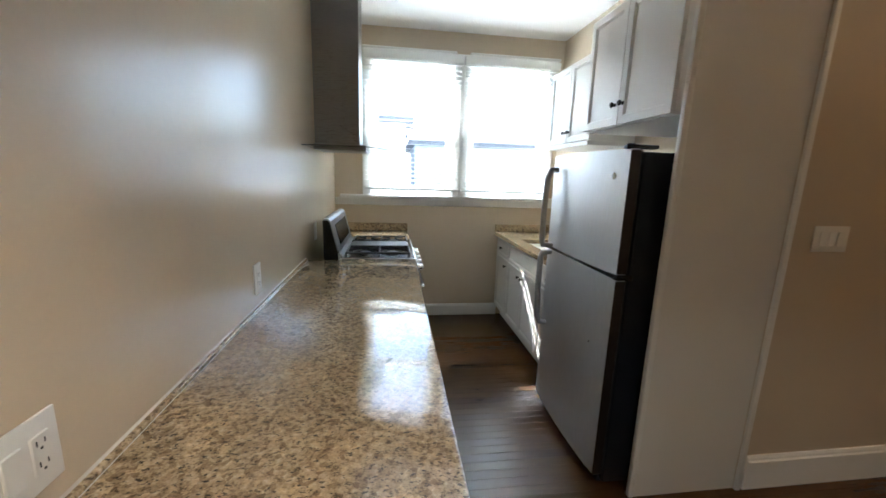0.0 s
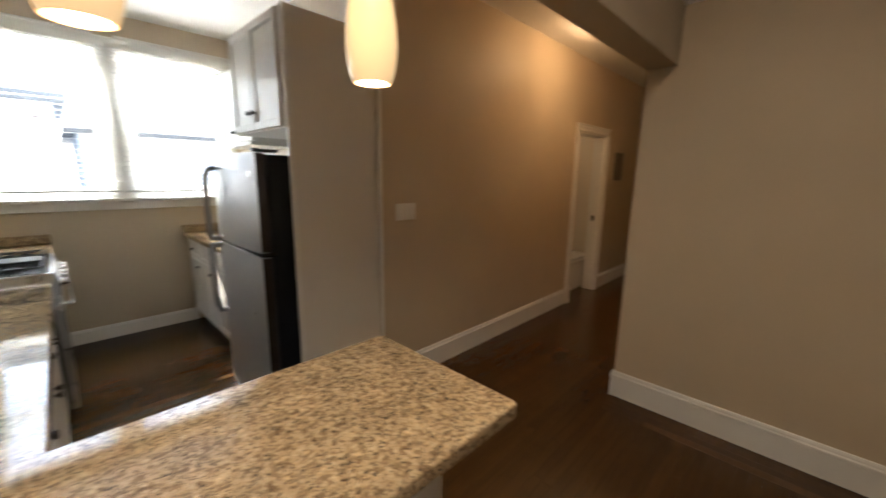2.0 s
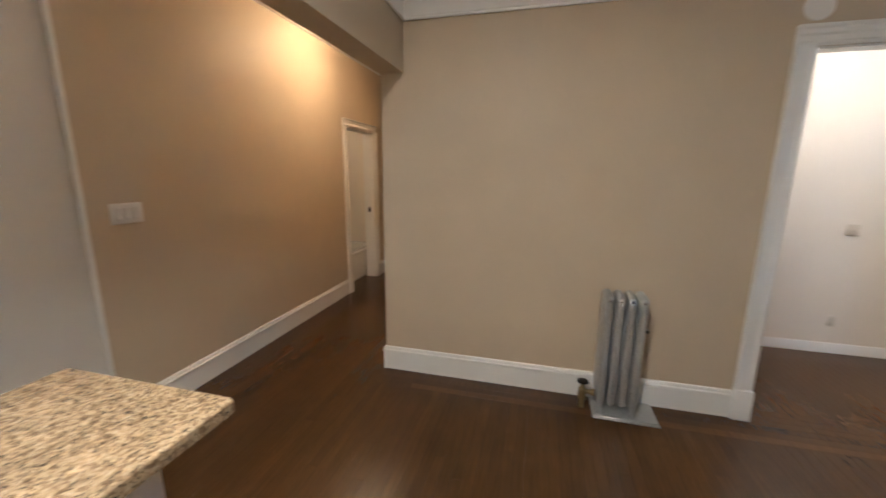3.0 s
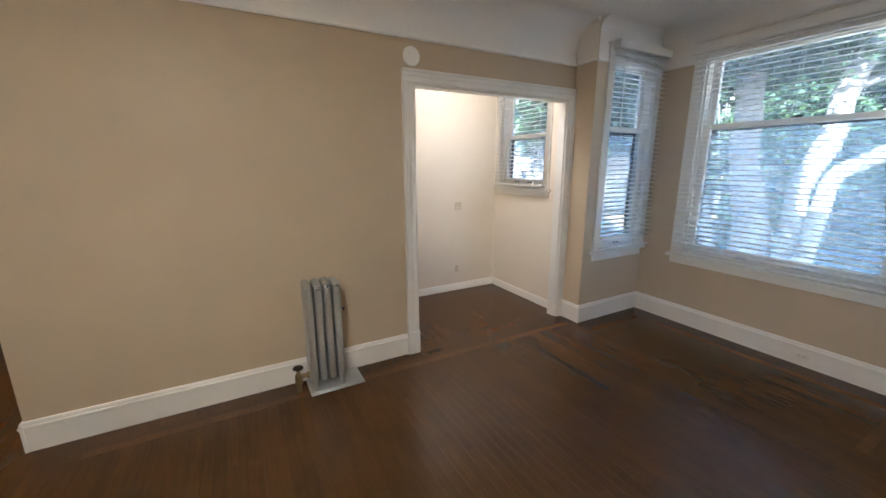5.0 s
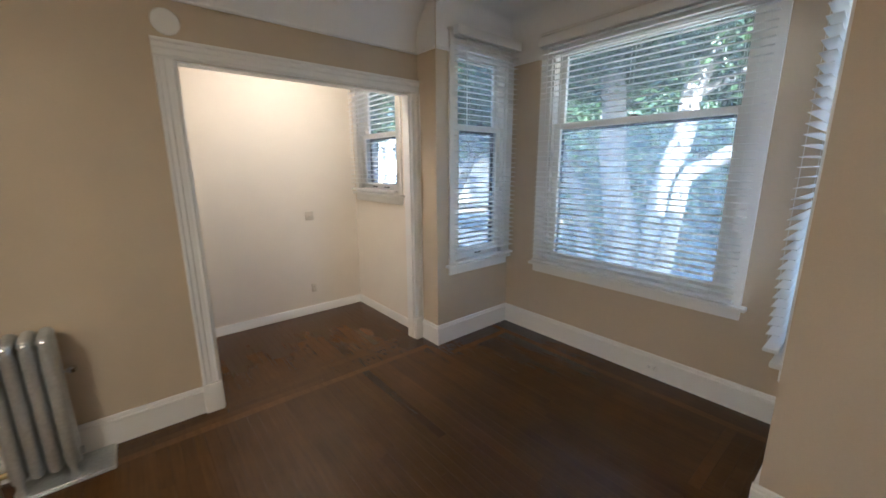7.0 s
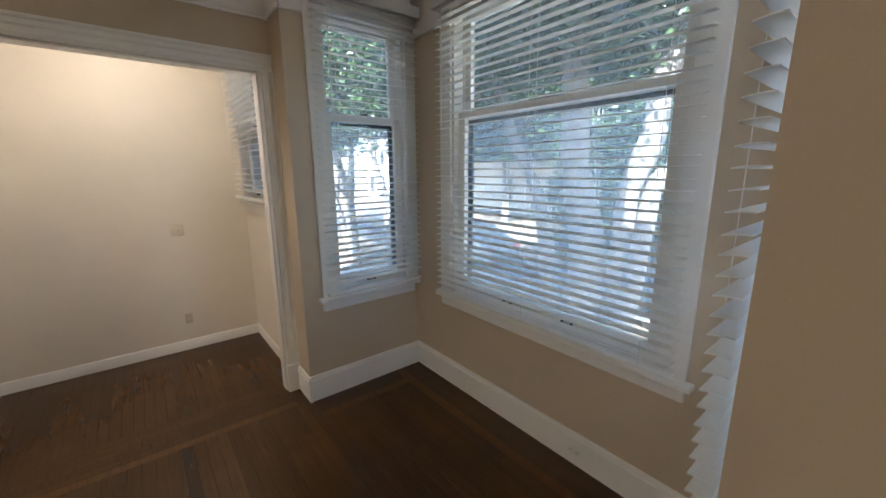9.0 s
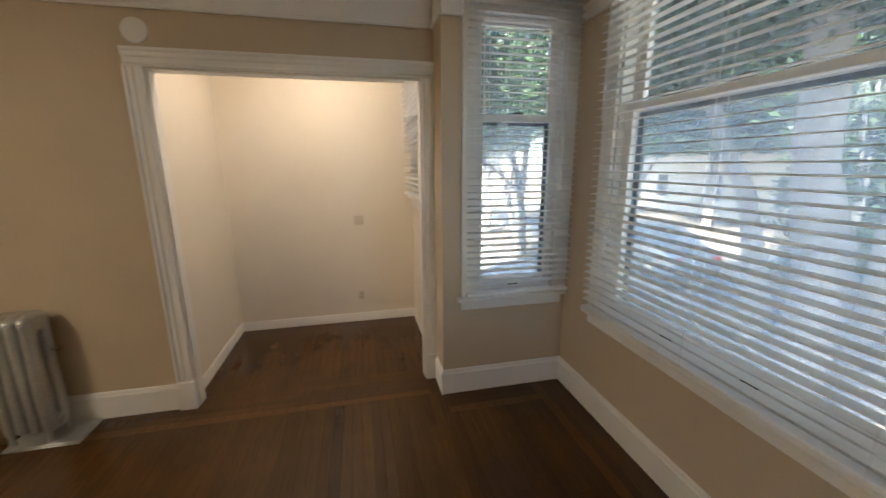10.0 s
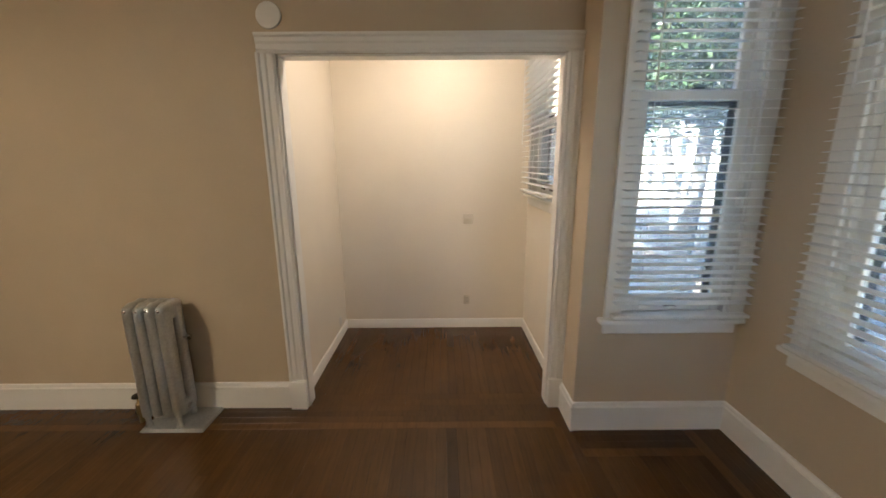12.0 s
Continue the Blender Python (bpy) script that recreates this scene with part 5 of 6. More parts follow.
def radiator():
    root = thing("radiator", "silver painted cast-iron column radiator on a metal plate", "radiator", pose(2.79, -1.45, 0))
    bm = bmesh.new()
    box(bm, 2.675, -1.700, 0.0, 2.905, -1.318, 0.010, 0.003, 1)
    box(bm, 2.682, -1.695, 0.010, 2.90, -1.325, 0.020, 0.004, 1)
    wpart("base_plate", bm, SILVER, root, "silver painted metal base plate")
    for k in range(4):
        y = -1.355 - k * 0.0625
        end = k in (0, 3)
        bm = bmesh.new()
        flat_column(bm, 2.690, 2.780, y, 0.0275, 0.095, 0.752)
        flat_column(bm, 2.798, 2.872, y, 0.0265, 0.095, 0.752)
        box(bm, 2.730, y - 0.021, 0.690, 2.835, y + 0.021, 0.775, 0.008, 2)
        box(bm, 2.730, y - 0.021, 0.088, 2.835, y + 0.021, 0.165, 0.008, 2)
        tube(bm, [(2.700, y, 0.735), (2.715, y, 0.765), (2.750, y, 0.776), (2.785, y, 0.772), (2.820, y, 0.776), (2.850, y, 0.765), (2.864, y, 0.735)], [0.016, 0.0265, 0.028, 0.026, 0.028, 0.0265, 0.016], 14)
        tube(bm, [(2.705, y, 0.13), (2.722, y, 0.102), (2.760, y, 0.094), (2.800, y, 0.094), (2.840, y, 0.102), (2.858, y, 0.13)], [0.016, 0.025, 0.027, 0.027, 0.025, 0.016], 14)
        sec = wpart("section", bm, SILVER, root, "silver painted column section")
        # polished lump added where a highlight sits on the section's top
        bm = bmesh.new()
        lathe(bm, [(0, 0.012), (0.008, 0.010), (0.011, 0.0), (0, 0)], 12)
        bmesh.ops.transform(bm, matrix=pose(2.697, y, 0.765, 0, -60, 0), verts=bm.verts)
        wpart("highlight_boss", bm, CHROME, sec, "bright lump standing in for a highlight on the section")
        if end:
            for x in (2.715, 2.848):
                bm = bmesh.new()
                lathe(bm, [(0.020, 0.082), (0.015, 0.05), (0.015, 0.03), (0.021, 0.006), (0.021, 0.0), (0, 0)], 14, (x, y, 0.020))
                wpart("leg", bm, SILVER, root)
    for z in (0.112, 0.735):
        bm = bmesh.new()
        tube(bm, [(2.786, -1.545, z), (2.786, -1.350, z)], [0.019] * 2, 12)
        wpart("nipple", bm, SILVER, root, "joining pipe")
    bm = bmesh.new()
    tube(bm, [(2.826, -1.560, 0.55), (2.826, -1.592, 0.55)], [0.007] * 2, 8)
    lathe(bm, [(0, 0.036), (0.010, 0.034), (0.018, 0.026), (0.018, 0.006), (0.012, 0), (0, 0)], 16, (2.826, -1.600, 0.535))
    wpart("air_vent", bm, CHROME, root, "small bright metal air vent")
    bm = bmesh.new()
    tube(bm, [(2.786, -1.545, 0.112), (2.786, -1.585, 0.112)], [0.022, 0.020], 8)
    wpart("end_plug", bm, SILVER, root, "silver painted threaded plug")
    bm = bmesh.new()
    tube(bm, [(2.786, -1.340, 0.112), (2.786, -1.312, 0.112)], [0.024] * 2, 8)
    tube(bm, [(2.786, -1.312, 0.112), (2.786, -1.262, 0.112)], [0.016] * 2, 12)
    lathe(bm, [(0, 0.0), (0.017, 0.0), (0.017, 0.055), (0.024, 0.060), (0.026, 0.085), (0.024, 0.128), (0.016, 0.136), (0.010, 0.165), (0, 0.165)], 16, (2.786, -1.258, 0.0))
    v = wpart("valve", bm, BRASS, root, "tarnished brass steam valve")
    bm = bmesh.new()
    lathe(bm, [(0, 0.026), (0.012, 0.025), (0.034, 0.020), (0.037, 0.012), (0.030, 0.006), (0.010, 0.004), (0, 0)], 18, (2.786, -1.258, 0.166))
    wpart("handwheel", bm, BLACK, v, "black handwheel")


radiator()

# ---- outside ----
GROUND = -1.6
# roof block out of view, its height set by the shadow wanted outside
bm = bmesh.new()
box(bm, X_LEFT - T, Y_FRONT - 0.02, CEILING + 0.25, X_END + T, Y_KIT + T, 3.45)
FACADE = plain("pale exterior stucco", (0.6, 0.57, 0.5), 0.9, vary=0.06)
solo("roof", bm, FACADE, "low stucco roof block, unseen, added to set the house shadow", "roof", "structure", smooth=False)
# unseen block, added so its shadow falls on the middle trunk
bm = bmesh.new()
box(bm, -0.02, Y_FRONT - 0.02, 3.45, 3.2, Y_KIT + T, 6.4)
solo("shade_storey", bm, FACADE, "unseen stucco block added to shade trunks before the bay", "building", "structure", smooth=False)
PAVE = plain("grey concrete pavement", (0.36, 0.35, 0.33), 0.85, vary=0.15, grain=60, relief=0.4)
ASPHALT = plain("worn grey asphalt", (0.11, 0.11, 0.112), 0.85, vary=0.2, grain=120, relief=0.5)
EARTH = plain("dry leaf-littered earth", (0.24, 0.195, 0.14), 0.95, vary=0.25, grain=30, relief=0.6)
BARK = plain("pale grey bark", (0.32, 0.31, 0.295), 0.8, vary=0.25, grain=18, relief=0.9, streak=(1, 1, 0.35))
LEAF = leaf_material("glossy green leaves", (0.010, 0.024, 0.010), (0.034, 0.060, 0.022))
STUCCO = plain("white stucco", (0.72, 0.70, 0.66), 0.9, vary=0.06, grain=60, relief=0.4)
ROOF = plain("grey roofing", (0.18, 0.17, 0.16), 0.9, vary=0.15)
DARK_GLASS = plain("dark window glass", (0.03, 0.045, 0.06), 0.06, vary=0.1)

bm = bmesh.new()
size = 900.0
vs = [bm.verts.new((-size, -size, GROUND)), bm.verts.new((size, -size, GROUND)), bm.verts.new((size, size, GROUND)), bm.verts.new((-size, size, GROUND))]
bm.faces.new(vs)
solo("ground", bm, EARTH, "dry earth strewn with leaves", "ground", "structure", smooth=False)
bm = bmesh.new()
box(bm, -60, -8.6, GROUND - 0.1, 60, -6.4, GROUND + 0.03)
solo("pavement", bm, PAVE, "grey concrete pavement in front of the house", "pavement", "structure", smooth=False)
# unseen slab, made pale to reflect sun up through the kitchen windows
bm = bmesh.new()
box(bm, -30, 4.2, GROUND - 0.1, 30, 14.0, GROUND + 0.02)
solo("yard", bm, plain("pale bounce concrete", (0.62, 0.60, 0.56), 0.85, vary=0.12, grain=60, relief=0.4), "unseen pale concrete yard added to bounce sun into the kitchen", "pavement", "structure", smooth=False)
bm = bmesh.new()
box(bm, -60, -13.7, GROUND - 0.2, 60, -11.0, GROUND + 0.012)
solo("road", bm, ASPHALT, "asphalt street", "road", "structure", smooth=False)
bm = bmesh.new()
box(bm, -60, -11.0, GROUND - 0.1, 60, -10.84, GROUND + 0.14, 0.02, 2)
solo("kerb", bm, PAVE, "concrete kerb along the street", "kerb", "structure")
bm = bmesh.new()
box(bm, -60, -18.5, GROUND - 0.1, 60, -15.6, GROUND + 0.05)
solo("pavement_far", bm, PAVE, "far concrete pavement across the street", "pavement", "structure", smooth=False)


def tree(loc, height, seed, leaves, stems, leaf_low=3.4, radius=0.15, label="", leaf=1.0):
    """A street tree. stems: (lean_x, lean_y, bend) of each trunk from the base; a ragged crown above leaf_low."""
    rng = random.Random(seed)
    root = thing("tree", label or "street tree with pale forked trunks and dense green leaves", "tree", pose(*loc), "street trees")
    bm = bmesh.new()
    tips = []

    def limb(p, d, ln, r, depth):
        pts, radii = [p], [r]
        q = p.copy()
        k = 7
        for j in range(k):
            d = (d + Vector((rng.uniform(-0.17, 0.17), rng.uniform(-0.17, 0.17), rng.uniform(-0.04, 0.12)))).normalized()
            q = q + d * (ln / k)
            pts.append(q.copy())
            radii.append(r * (1 - 0.5 * (j + 1) / k) * rng.uniform(0.94, 1.06))
            if q.z > leaf_low and depth > 0:
                tips.append(q.copy())
            if depth in (0, 1) and j in (3, 5):
                a = rng.uniform(0, 2 * math.pi)
                limb(q.copy(), (d + Vector((math.cos(a), math.sin(a), 0.1)) * rng.uniform(0.7, 1.2)).normalized(), ln * rng.uniform(0.4, 0.6), radii[-1] * 0.5, depth + 1)
        tube(bm, pts, radii, 12 if depth == 0 else 7)
        if depth < 2:
            for _ in range(3):
                a = rng.uniform(0, 2 * math.pi)
                o = Vector((math.cos(a), math.sin(a), 0)) * 0.8
                limb(q, (d + o * rng.uniform(0.5, 1.1)).normalized(), ln * rng.uniform(0.5, 0.7), radii[-1] * 0.75, depth + 1)

    for lx, ly, k in stems:
        limb(Vector((lx * 0.3, ly * 0.3, -0.1)), Vector((lx, ly, 1)).normalized(), height * 0.55 * k, radius * k, 0)
    part("trunk", bm, BARK, root, "pale grey trunks and limbs")
    verts, faces = [], []
    g = 0.075 * height
    for k in range(leaves):
        c = tips[rng.randrange(len(tips))]
        p = c + Vector((rng.gauss(0, g), rng.gauss(0, g), rng.gauss(0, g * 0.6)))
        if p.z < leaf_low - 0.3:
            continue
        a = Vector((rng.uniform(-1, 1), rng.uniform(-1, 1), rng.uniform(-0.7, 0.2))).normalized()
        b = a.cross(Vector((rng.uniform(-1, 1), rng.uniform(-1, 1), rng.uniform(0.2, 1)))).normalized()
        s = rng.uniform(0.05, 0.095) * leaf
        i = len(verts)
        verts += [p - a * s, p - a * s * 0.2 + b * s * 0.42, p + a * s, p - a * s * 0.2 - b * s * 0.42]
        faces.append((i, i + 1, i + 2, i + 3))
    me = bpy.data.meshes.new("crown")
    me.from_pydata([tuple(v) for v in verts], [], faces)
    me.materials.append(LEAF)
    ob = new("crown", me)
    ob.parent = root
    tagged(ob, "ragged crown of small green leaves")


def spreading_tree(loc, seed, stems, leaves, leaf_low, spread, label):
    """An old tree that forks low. stems: for each, its (x, y, z, radius) knots from the base up."""
    rng = random.Random(seed)
    root = thing("tree", label, "tree", pose(*loc), "street trees")
    tips = []
    for knots in stems:
        pts = [Vector(k[:3]) for k in knots]
        path, radii = [], []
        for a in range(len(pts) - 1):
            p0, p1, p2, p3 = pts[max(a - 1, 0)], pts[a], pts[a + 1], pts[min(a + 2, len(pts) - 1)]
            for k in range(5):
                u = k / 5
                path.append(0.5 * (2 * p1 + (p2 - p0) * u + (2 * p0 - 5 * p1 + 4 * p2 - p3) * u * u + (3 * p1 - p0 - 3 * p2 + p3) * u ** 3))
                radii.append((knots[a][3] * (1 - u) + knots[a + 1][3] * u) * rng.uniform(0.93, 1.07))
        bm = bmesh.new()
        tube(bm, path + [pts[-1]], radii + [knots[-1][3]], 14)
        stem = part("trunk", bm, BARK, root, "smooth pale grey leaning trunk")
        for _ in range(9):
            k = rng.randrange(len(path) * 3 // 5, len(path))
            a, ln = rng.uniform(0, 2 * math.pi), rng.uniform(0.9, 2.2)
            q, d, line = path[k].copy(), Vector((math.cos(a), math.sin(a), rng.uniform(0.1, 0.9))).normalized(), [path[k].copy()]
            for _ in range(6):
                d = (d + Vector((rng.uniform(-0.25, 0.25), rng.uniform(-0.25, 0.25), rng.uniform(-0.1, 0.2)))).normalized()
                q = q + d * ln / 6
                line.append(q.copy())
                tips.append(q.copy())
            bm = bmesh.new()
            tube(bm, line, [radii[k] * f for f in (0.5, 0.42, 0.35, 0.28, 0.2, 0.13, 0.06)], 7)
            part("branch", bm, BARK, stem)
    verts, faces = [], []
    while len(faces) < leaves:
        p = tips[rng.randrange(len(tips))] + Vector((rng.gauss(0, spread), rng.gauss(0, spread), rng.gauss(0, spread * 0.7)))
        if p.z < leaf_low - 0.5 * rng.random() or p.y > 1.7:
            continue
        a = Vector((rng.uniform(-1, 1), rng.uniform(-1, 1), rng.uniform(-0.7, 0.2))).normalized()
        b = a.cross(Vector((rng.uniform(-1, 1), rng.uniform(-1, 1), rng.uniform(0.2, 1)))).normalized()
        n, g = rng.uniform(0.035, 0.07), len(verts)
        verts += [p - a * n, p - a * n * 0.2 + b * n * 0.45, p + a * n, p - a * n * 0.2 - b * n * 0.45]
        faces.append((g, g + 1, g + 2, g + 3))
    me = bpy.data.meshes.new("crown")
    me.from_pydata([tuple(v) for v in verts], [], faces)
    me.materials.append(LEAF)
    ob = new("crown", me)
    ob.parent = root
    tagged(ob, "ragged crown of small green leaves")


# the old tree before the bay: a stout middle trunk, a leaning one, a low bent limb and a slim outer one
OLD_STEMS = [
    [(0.0, 0.0, -0.1, 0.40), (0.0, 0.0, 1.2, 0.30), (-0.03, 0.0, 2.1, 0.22), (0.22, 0.0, 3.2, 0.17), (0.25, 0.0, 3.8, 0.165), (0.30, 0.05, 4.75, 0.15), (0.15, 0.2, 6.2, 0.11), (0.3, 0.4, 8.0, 0.05)],
    [(-0.15, 0.0, -0.1, 0.28), (-0.40, 0.02, 1.2, 0.17), (-0.46, 0.05, 2.35, 0.125), (-0.48, 0.05, 2.9, 0.12), (-0.66, 0.0, 3.5, 0.125), (-0.70, 0.0, 4.0, 0.12), (-0.87, -0.1, 4.65, 0.10), (-1.2, -0.2, 6.2, 0.08), (-1.3, -0.2, 7.8, 0.04)],
    [(-0.22, 0.10, 0.2, 0.20), (-0.60, 0.12, 1.6, 0.11), (-0.72, 0.12, 2.6, 0.095), (-0.80, 0.12, 3.03, 0.09), (-1.16, 0.12, 3.28, 0.085), (-1.9, 0.2, 3.8, 0.07), (-2.6, 0.3, 4.9, 0.05), (-3.0, 0.4, 6.2, 0.03)],
    [(0.20, 0.0, 0.2, 0.22), (0.70, 0.0, 2.6, 0.085), (1.0, 0.0, 3.2, 0.08), (1.32, 0.0, 3.8, 0.075), (1.62, 0.0, 4.85, 0.065), (1.9, 0.1, 6.4, 0.04)],
]
spreading_tree((2.75, -7.4, GROUND), 3, OLD_STEMS, 60000, 4.5, 0.55, "old street tree with pale leaning trunks forking low and green leaves")
# the next tree along the pavement, forked like an open hand
NEXT_STEMS = [
    [(0.0, 0.0, -0.1, 0.26), (0.05, 0.0, 1.5, 0.19), (-0.1, 0.0, 2.6, 0.14), (-0.35, 0.1, 3.6, 0.11), (-0.4, 0.2, 5.0, 0.08), (-0.3, 0.3, 7.0, 0.04)],
    [(0.05, 0.0, 0.6, 0.20), (0.3, 0.0, 2.2, 0.12), (0.65, 0.1, 3.2, 0.10), (0.95, 0.1, 4.6, 0.07), (1.1, 0.1, 6.4, 0.04)],
    [(-0.1, 0.0, 0.8, 0.16), (-0.6, -0.2, 2.4, 0.10), (-1.1, -0.3, 3.4, 0.08), (-1.4, -0.3, 5.0, 0.05)],
]
spreading_tree((7.5, -7.6, GROUND), 12, NEXT_STEMS, 30000, 3.9, 0.5, "street tree with pale forked trunks and green leaves")
tree((12.3, -8.9, GROUND), 9.0, 21, 30000, [(0.12, 0.0, 1.0), (-0.35, 0.1, 0.9), (0.5, 0.0, 0.8)], leaf_low=3.9, radius=0.18)
tree((-1.2, -9.2, GROUND), 9.0, 8, 26000, [(0.15, 0.0, 1.0), (-0.3, 0.1, 0.9)], leaf_low=4.0, radius=0.18)
tree((17.5, -9.3, GROUND), 9.0, 15, 26000, [(0.1, 0.0, 1.0), (-0.3, 0.0, 0.8)], leaf_low=3.6, radius=0.18)
for x, seed in ((-7.0, 47), (-1.5, 51), (2.2, 39), (6.4, 31), (10.8, 35), (16.0, 57), (22.0, 41)):
    tree((x, -20.6, GROUND), 11.0, seed, 26000, [(0.1, 0.0, 1.0), (-0.3, 0.0, 0.8)], leaf_low=2.6 if x < 8 else 3.9, radius=0.17, leaf=2.6)


def house(name, x0, x1, y0, y1, h, mat, face, rows, cols, label, zg=GROUND):
    """A building with recessed windows on the side that faces y0 (-1) or y1 (+1)."""
    root = thing(name, label, "house", pose((x0 + x1) / 2, (y0 + y1) / 2, zg))
    bm = bmesh.new()
    box(bm, x0, y0, zg - 0.2, x1, y1, zg + h)
    wpart("wall", bm, mat, root, smooth=False)
    bm = bmesh.new()
    box(bm, x0 - 0.3, y0 - 0.3, zg + h, x1 + 0.3, y1 + 0.3, zg + h + 0.25, 0.03, 1)
    wpart("roof", bm, ROOF, root, smooth=False)
    yf = y1 if face > 0 else y0
    for r in range(rows):
        for c in range(cols):
            cx = x0 + (c + 0.5) * (x1 - x0) / cols
            cz = zg + 1.7 + r * 2.9
            if cz + 0.8 > zg + h:
                continue
            bm = bmesh.new()
            a, b = sorted((yf, yf + face * 0.06))
            for p, q, s, t in ((-0.58, -0.48, -0.85, 0.85), (0.48, 0.58, -0.85, 0.85), (-0.48, 0.48, 0.75, 0.85), (-0.48, 0.48, -0.85, -0.75), (-0.48, 0.48, -0.03, 0.03)):
                box(bm, cx + p, a, cz + s, cx + q, b, cz + t)
            w = wpart("window", bm, STUCCO, root, "white framed window", smooth=False)
            bm = bmesh.new()
            a, b = sorted((yf + face * 0.004, yf + face * 0.02))
            box(bm, cx - 0.48, a, cz - 0.75, cx + 0.48, b, cz + 0.75)
            wpart("pane", bm, DARK_GLASS, w, "dark glass", smooth=False)


NEIGHBOUR = plain("pale grey-blue siding", (0.66, 0.69, 0.72), 0.8, vary=0.10, grain=30)
house("house", -6.0, 0.6, 14.5, 22.0, 4.9, NEIGHBOUR, -1, 2, 4, "grey-blue sided neighbouring house across the yard")
house("house", 1.1, 9.5, 17.0, 24.0, 4.3, NEIGHBOUR, -1, 2, 5, "grey-blue sided neighbouring house across the yard")
house("house", -14.0, 0.0, -34.0, -25.0, 7.0, STUCCO, 1, 2, 6, "white stucco house across the street")
house("house", 13.5, 26.0, -34.5, -25.0, 7.5, plain("cream stucco", (0.68, 0.62, 0.52), 0.9, vary=0.08), 1, 2, 3, "cream stucco house across the street")
house("house", 7.6, 8.5, -5.75, -3.2, 7.2, plain("beige house stucco", (0.58, 0.50, 0.38), 0.9, vary=0.07, grain=50, relief=0.3), -1, 0, 1, "narrow beige stucco wing of the house next door")
house("house", 27.0, 42.0, -34.0, -25.0, 7.0, STUCCO, 1, 2, 6, "white stucco house across the street")


def hedge(x0, x1, y0, y1, h, seed, leaves, label):
    """A tall loose hedge: stems and many small leaves, denser inside."""
    rng = random.Random(seed)
    root = thing("hedge", label, "hedge", pose((x0 + x1) / 2, (y0 + y1) / 2, GROUND))
    bm = bmesh.new()
    for k in range(int((x1 - x0) * 3)):
        x, y = rng.uniform(x0, x1) - (x0 + x1) / 2, rng.uniform(y0, y1) - (y0 + y1) / 2
        tube(bm, [(x, y, -0.05), (x + rng.uniform(-0.2, 0.2), y, h * 0.5), (x + rng.uniform(-0.4, 0.4), y, h * 0.95)], [0.035, 0.025, 0.01], 6)
    part("stems", bm, BARK, root, "thin brown stems")["kind"] = "stuff"
    verts, faces = [], []
    lumps = [rng.uniform(0.72, 1.08) for _ in range(int(x1 - x0) + 3)]
    for k in range(leaves):
        x = rng.uniform(x0, x1) - (x0 + x1) / 2
        y = rng.gauss(0, (y1 - y0) / 3.2)
        u = x + (x1 - x0) / 2
        i = int(u)
        top = h * (lumps[i] * (1 - (u - i)) + lumps[i + 1] * (u - i))
        p = Vector((x, y, top * rng.random() ** 0.8))
        a = Vector((rng.uniform(-1, 1), rng.uniform(-1, 1), rng.uniform(-0.7, 0.2))).normalized()
        b = a.cross(Vector((rng.uniform(-1, 1), rng.uniform(-1, 1), rng.uniform(0.2, 1)))).normalized()
        s = rng.uniform(0.06, 0.11)
        i = len(verts)
        verts += [p - a * s, p - a * s * 0.2 + b * s * 0.5, p + a * s, p - a * s * 0.2 - b * s * 0.5]
        faces.append((i, i + 1, i + 2, i + 3))
    me = bpy.data.meshes.new("leaves")
    me.from_pydata([tuple(v) for v in verts], [], faces)
    me.materials.append(LEAF)
    ob = new("leaves", me)
    ob.parent = root
    ob["kind"] = "stuff"


hedge(-9.0, 8.2, -15.5, -14.1, 5.2, 4, 90000, "tall dark green hedge across the street")


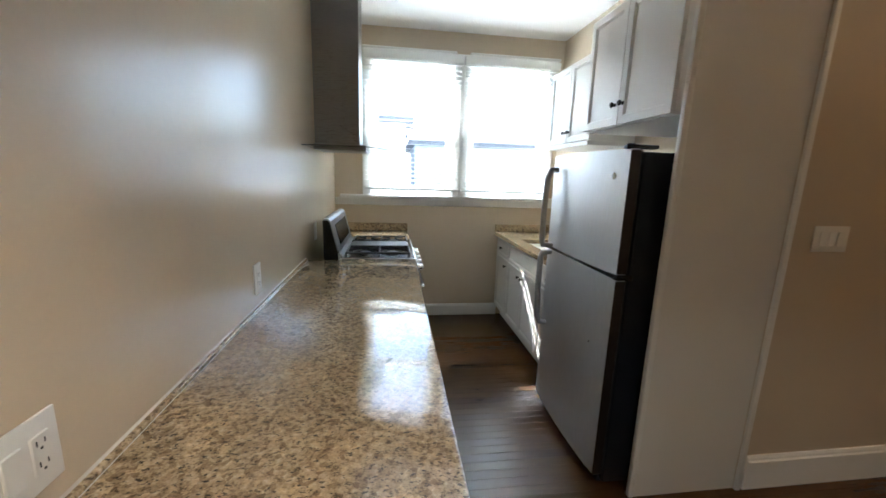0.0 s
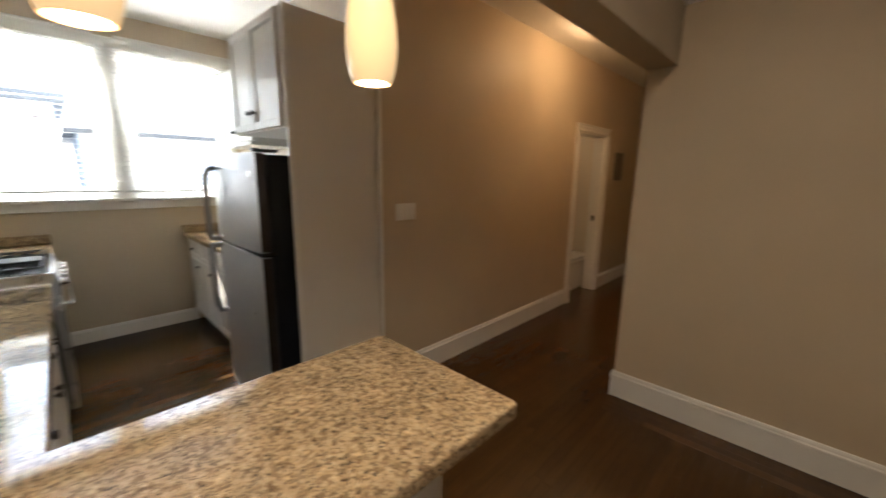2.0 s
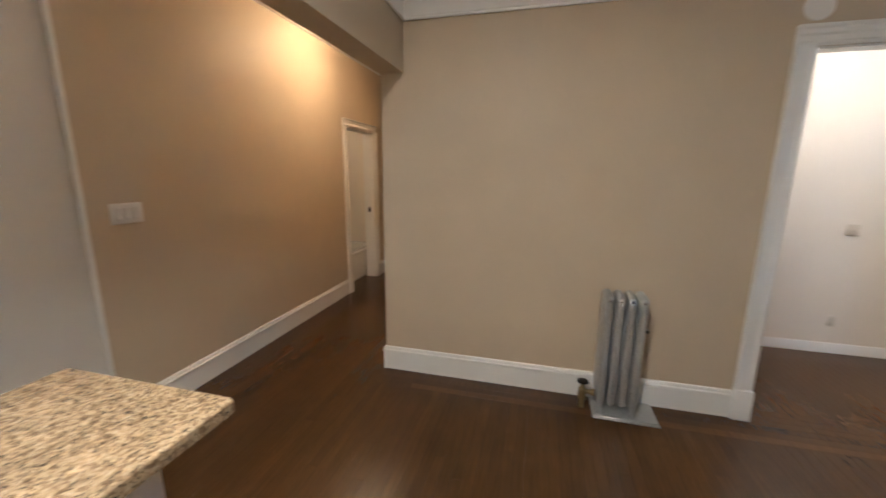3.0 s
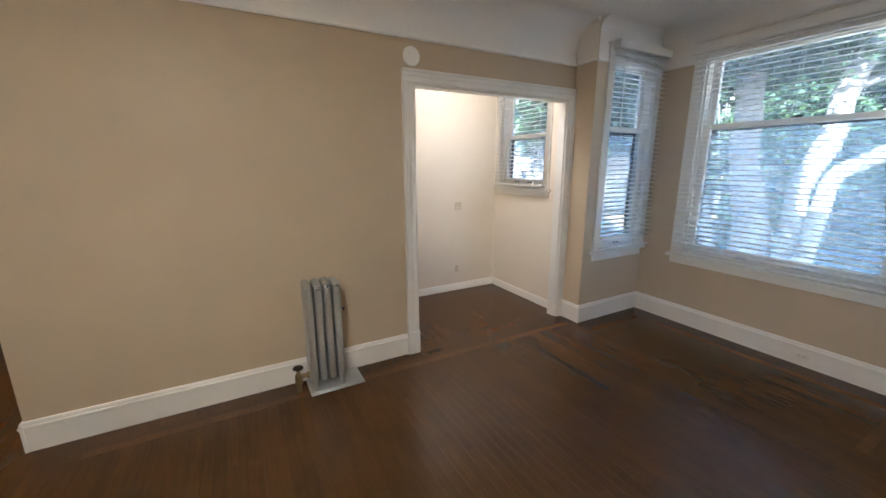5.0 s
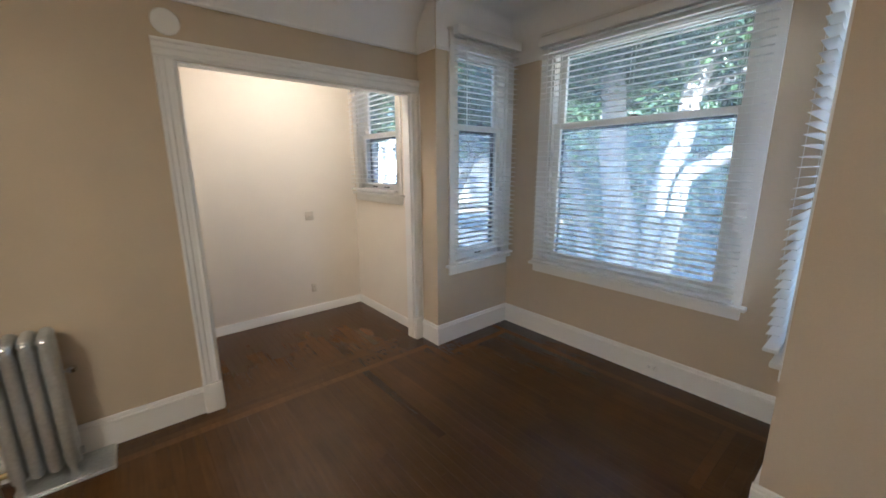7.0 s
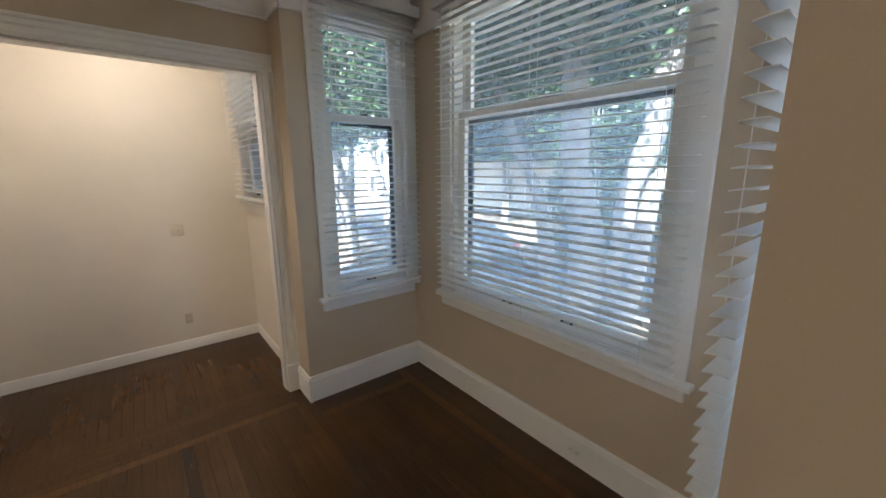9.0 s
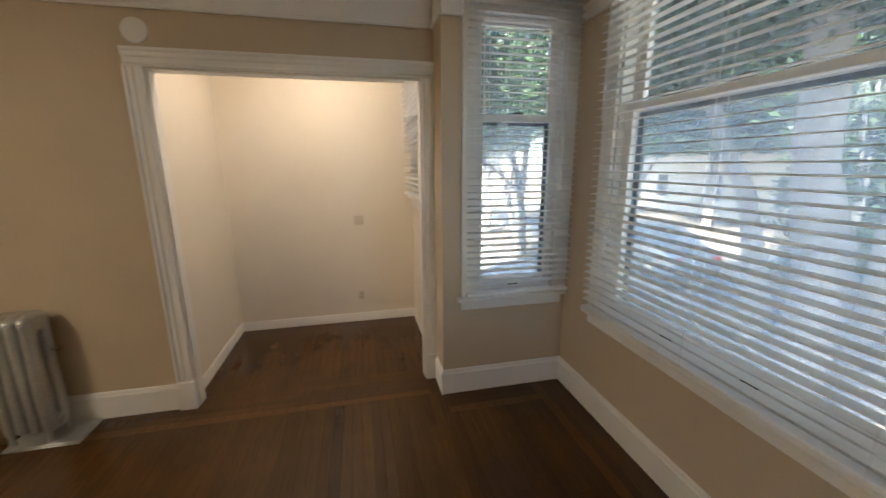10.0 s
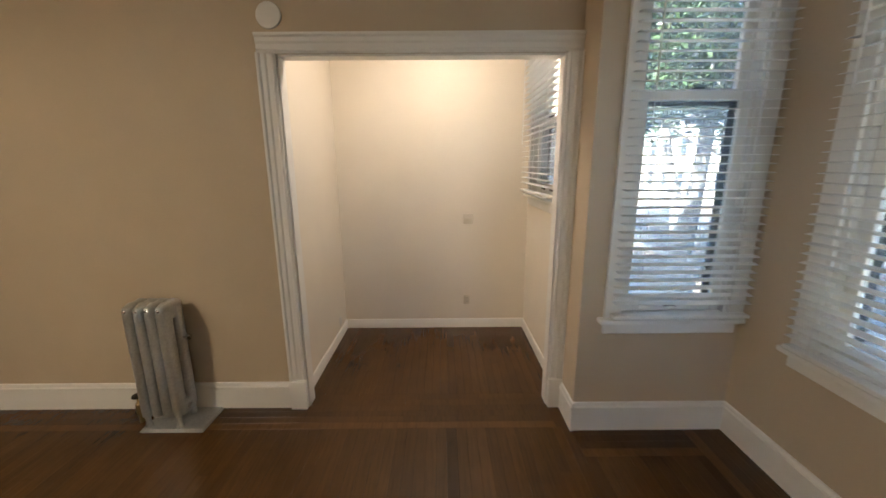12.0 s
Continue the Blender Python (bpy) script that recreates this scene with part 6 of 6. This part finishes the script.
def parked_car(x, y, paint, label):
    root = thing("car", label, "car", pose(x, y, GROUND + 0.012), "parked cars")
    bm = bmesh.new()
    prof = [(-2.15, 0.30), (-2.2, 0.62), (-2.05, 0.85), (-1.55, 0.93), (-0.95, 1.38), (0.55, 1.42), (1.15, 0.95), (1.95, 0.82), (2.15, 0.60), (2.1, 0.28)]
    a = [bm.verts.new((px, -0.82 + (0.12 if pz > 1.0 else 0), pz)) for px, pz in prof]
    b = [bm.verts.new((px, 0.82 - (0.12 if pz > 1.0 else 0), pz)) for px, pz in prof]
    for j in range(len(prof)):
        k = (j + 1) % len(prof)
        bm.faces.new((a[j], a[k], b[k], b[j]))
    bm.faces.new(a)
    bm.faces.new(list(reversed(b)))
    bmesh.ops.bevel(bm, geom=list(bm.edges), offset=0.05, segments=2, affect="EDGES", profile=0.5)
    part("body", bm, paint, root)
    for s in (-1, 1):
        bm = bmesh.new()
        q = [bm.verts.new((px, s * (0.825 - (0.115 if pz > 1.0 else 0.0)), pz)) for px, pz in ((-1.38, 0.96), (-0.92, 1.32), (0.5, 1.35), (0.98, 0.97))]
        f = bm.faces.new(q)
        r = bmesh.ops.extrude_face_region(bm, geom=[f])
        for v in r["geom"]:
            if isinstance(v, bmesh.types.BMVert):
                v.co.y += s * 0.006
        part("side_window", bm, DARK_GLASS, root, "dark side glass", smooth=False)
    for wx in (-1.35, 1.3):
        for s in (-1, 1):
            bm = bmesh.new()
            tube(bm, [(wx, s * 0.66, 0.31), (wx, s * 0.84, 0.31)], [0.31, 0.31], 20)
            w = part("wheel", bm, RUBBER, root, "black tyre")
            bm = bmesh.new()
            tube(bm, [(wx, s * 0.838, 0.31), (wx, s * 0.85, 0.31)], [0.19, 0.17], 16)
            part("rim", bm, CHROME, w, "silver rim")
    for s in (-0.62, 0.62):
        bm = bmesh.new()
        box(bm, -2.21, s - 0.14, 0.62, -2.12, s + 0.14, 0.76, 0.02, 1)
        part("tail_light", bm, plain("red lens", (0.5, 0.02, 0.015), 0.2), root, "red tail light")
        bm = bmesh.new()
        box(bm, 2.02, s - 0.16, 0.60, 2.14, s + 0.16, 0.72, 0.02, 1)
        part("headlight", bm, CHROME, root, "clear headlight")


parked_car(2.6, -12.1, plain("dark blue car paint", (0.03, 0.045, 0.08), 0.18, coat=0.5), "dark blue car parked at the kerb")
parked_car(10.5, -12.1, plain("silver car paint", (0.45, 0.46, 0.47), 0.22, 0.4, coat=0.5), "silver car parked at the kerb")
parked_car(-3.0, -12.1, plain("white car paint", (0.7, 0.7, 0.7), 0.2, coat=0.5), "white car parked at the kerb")

lay_floor()
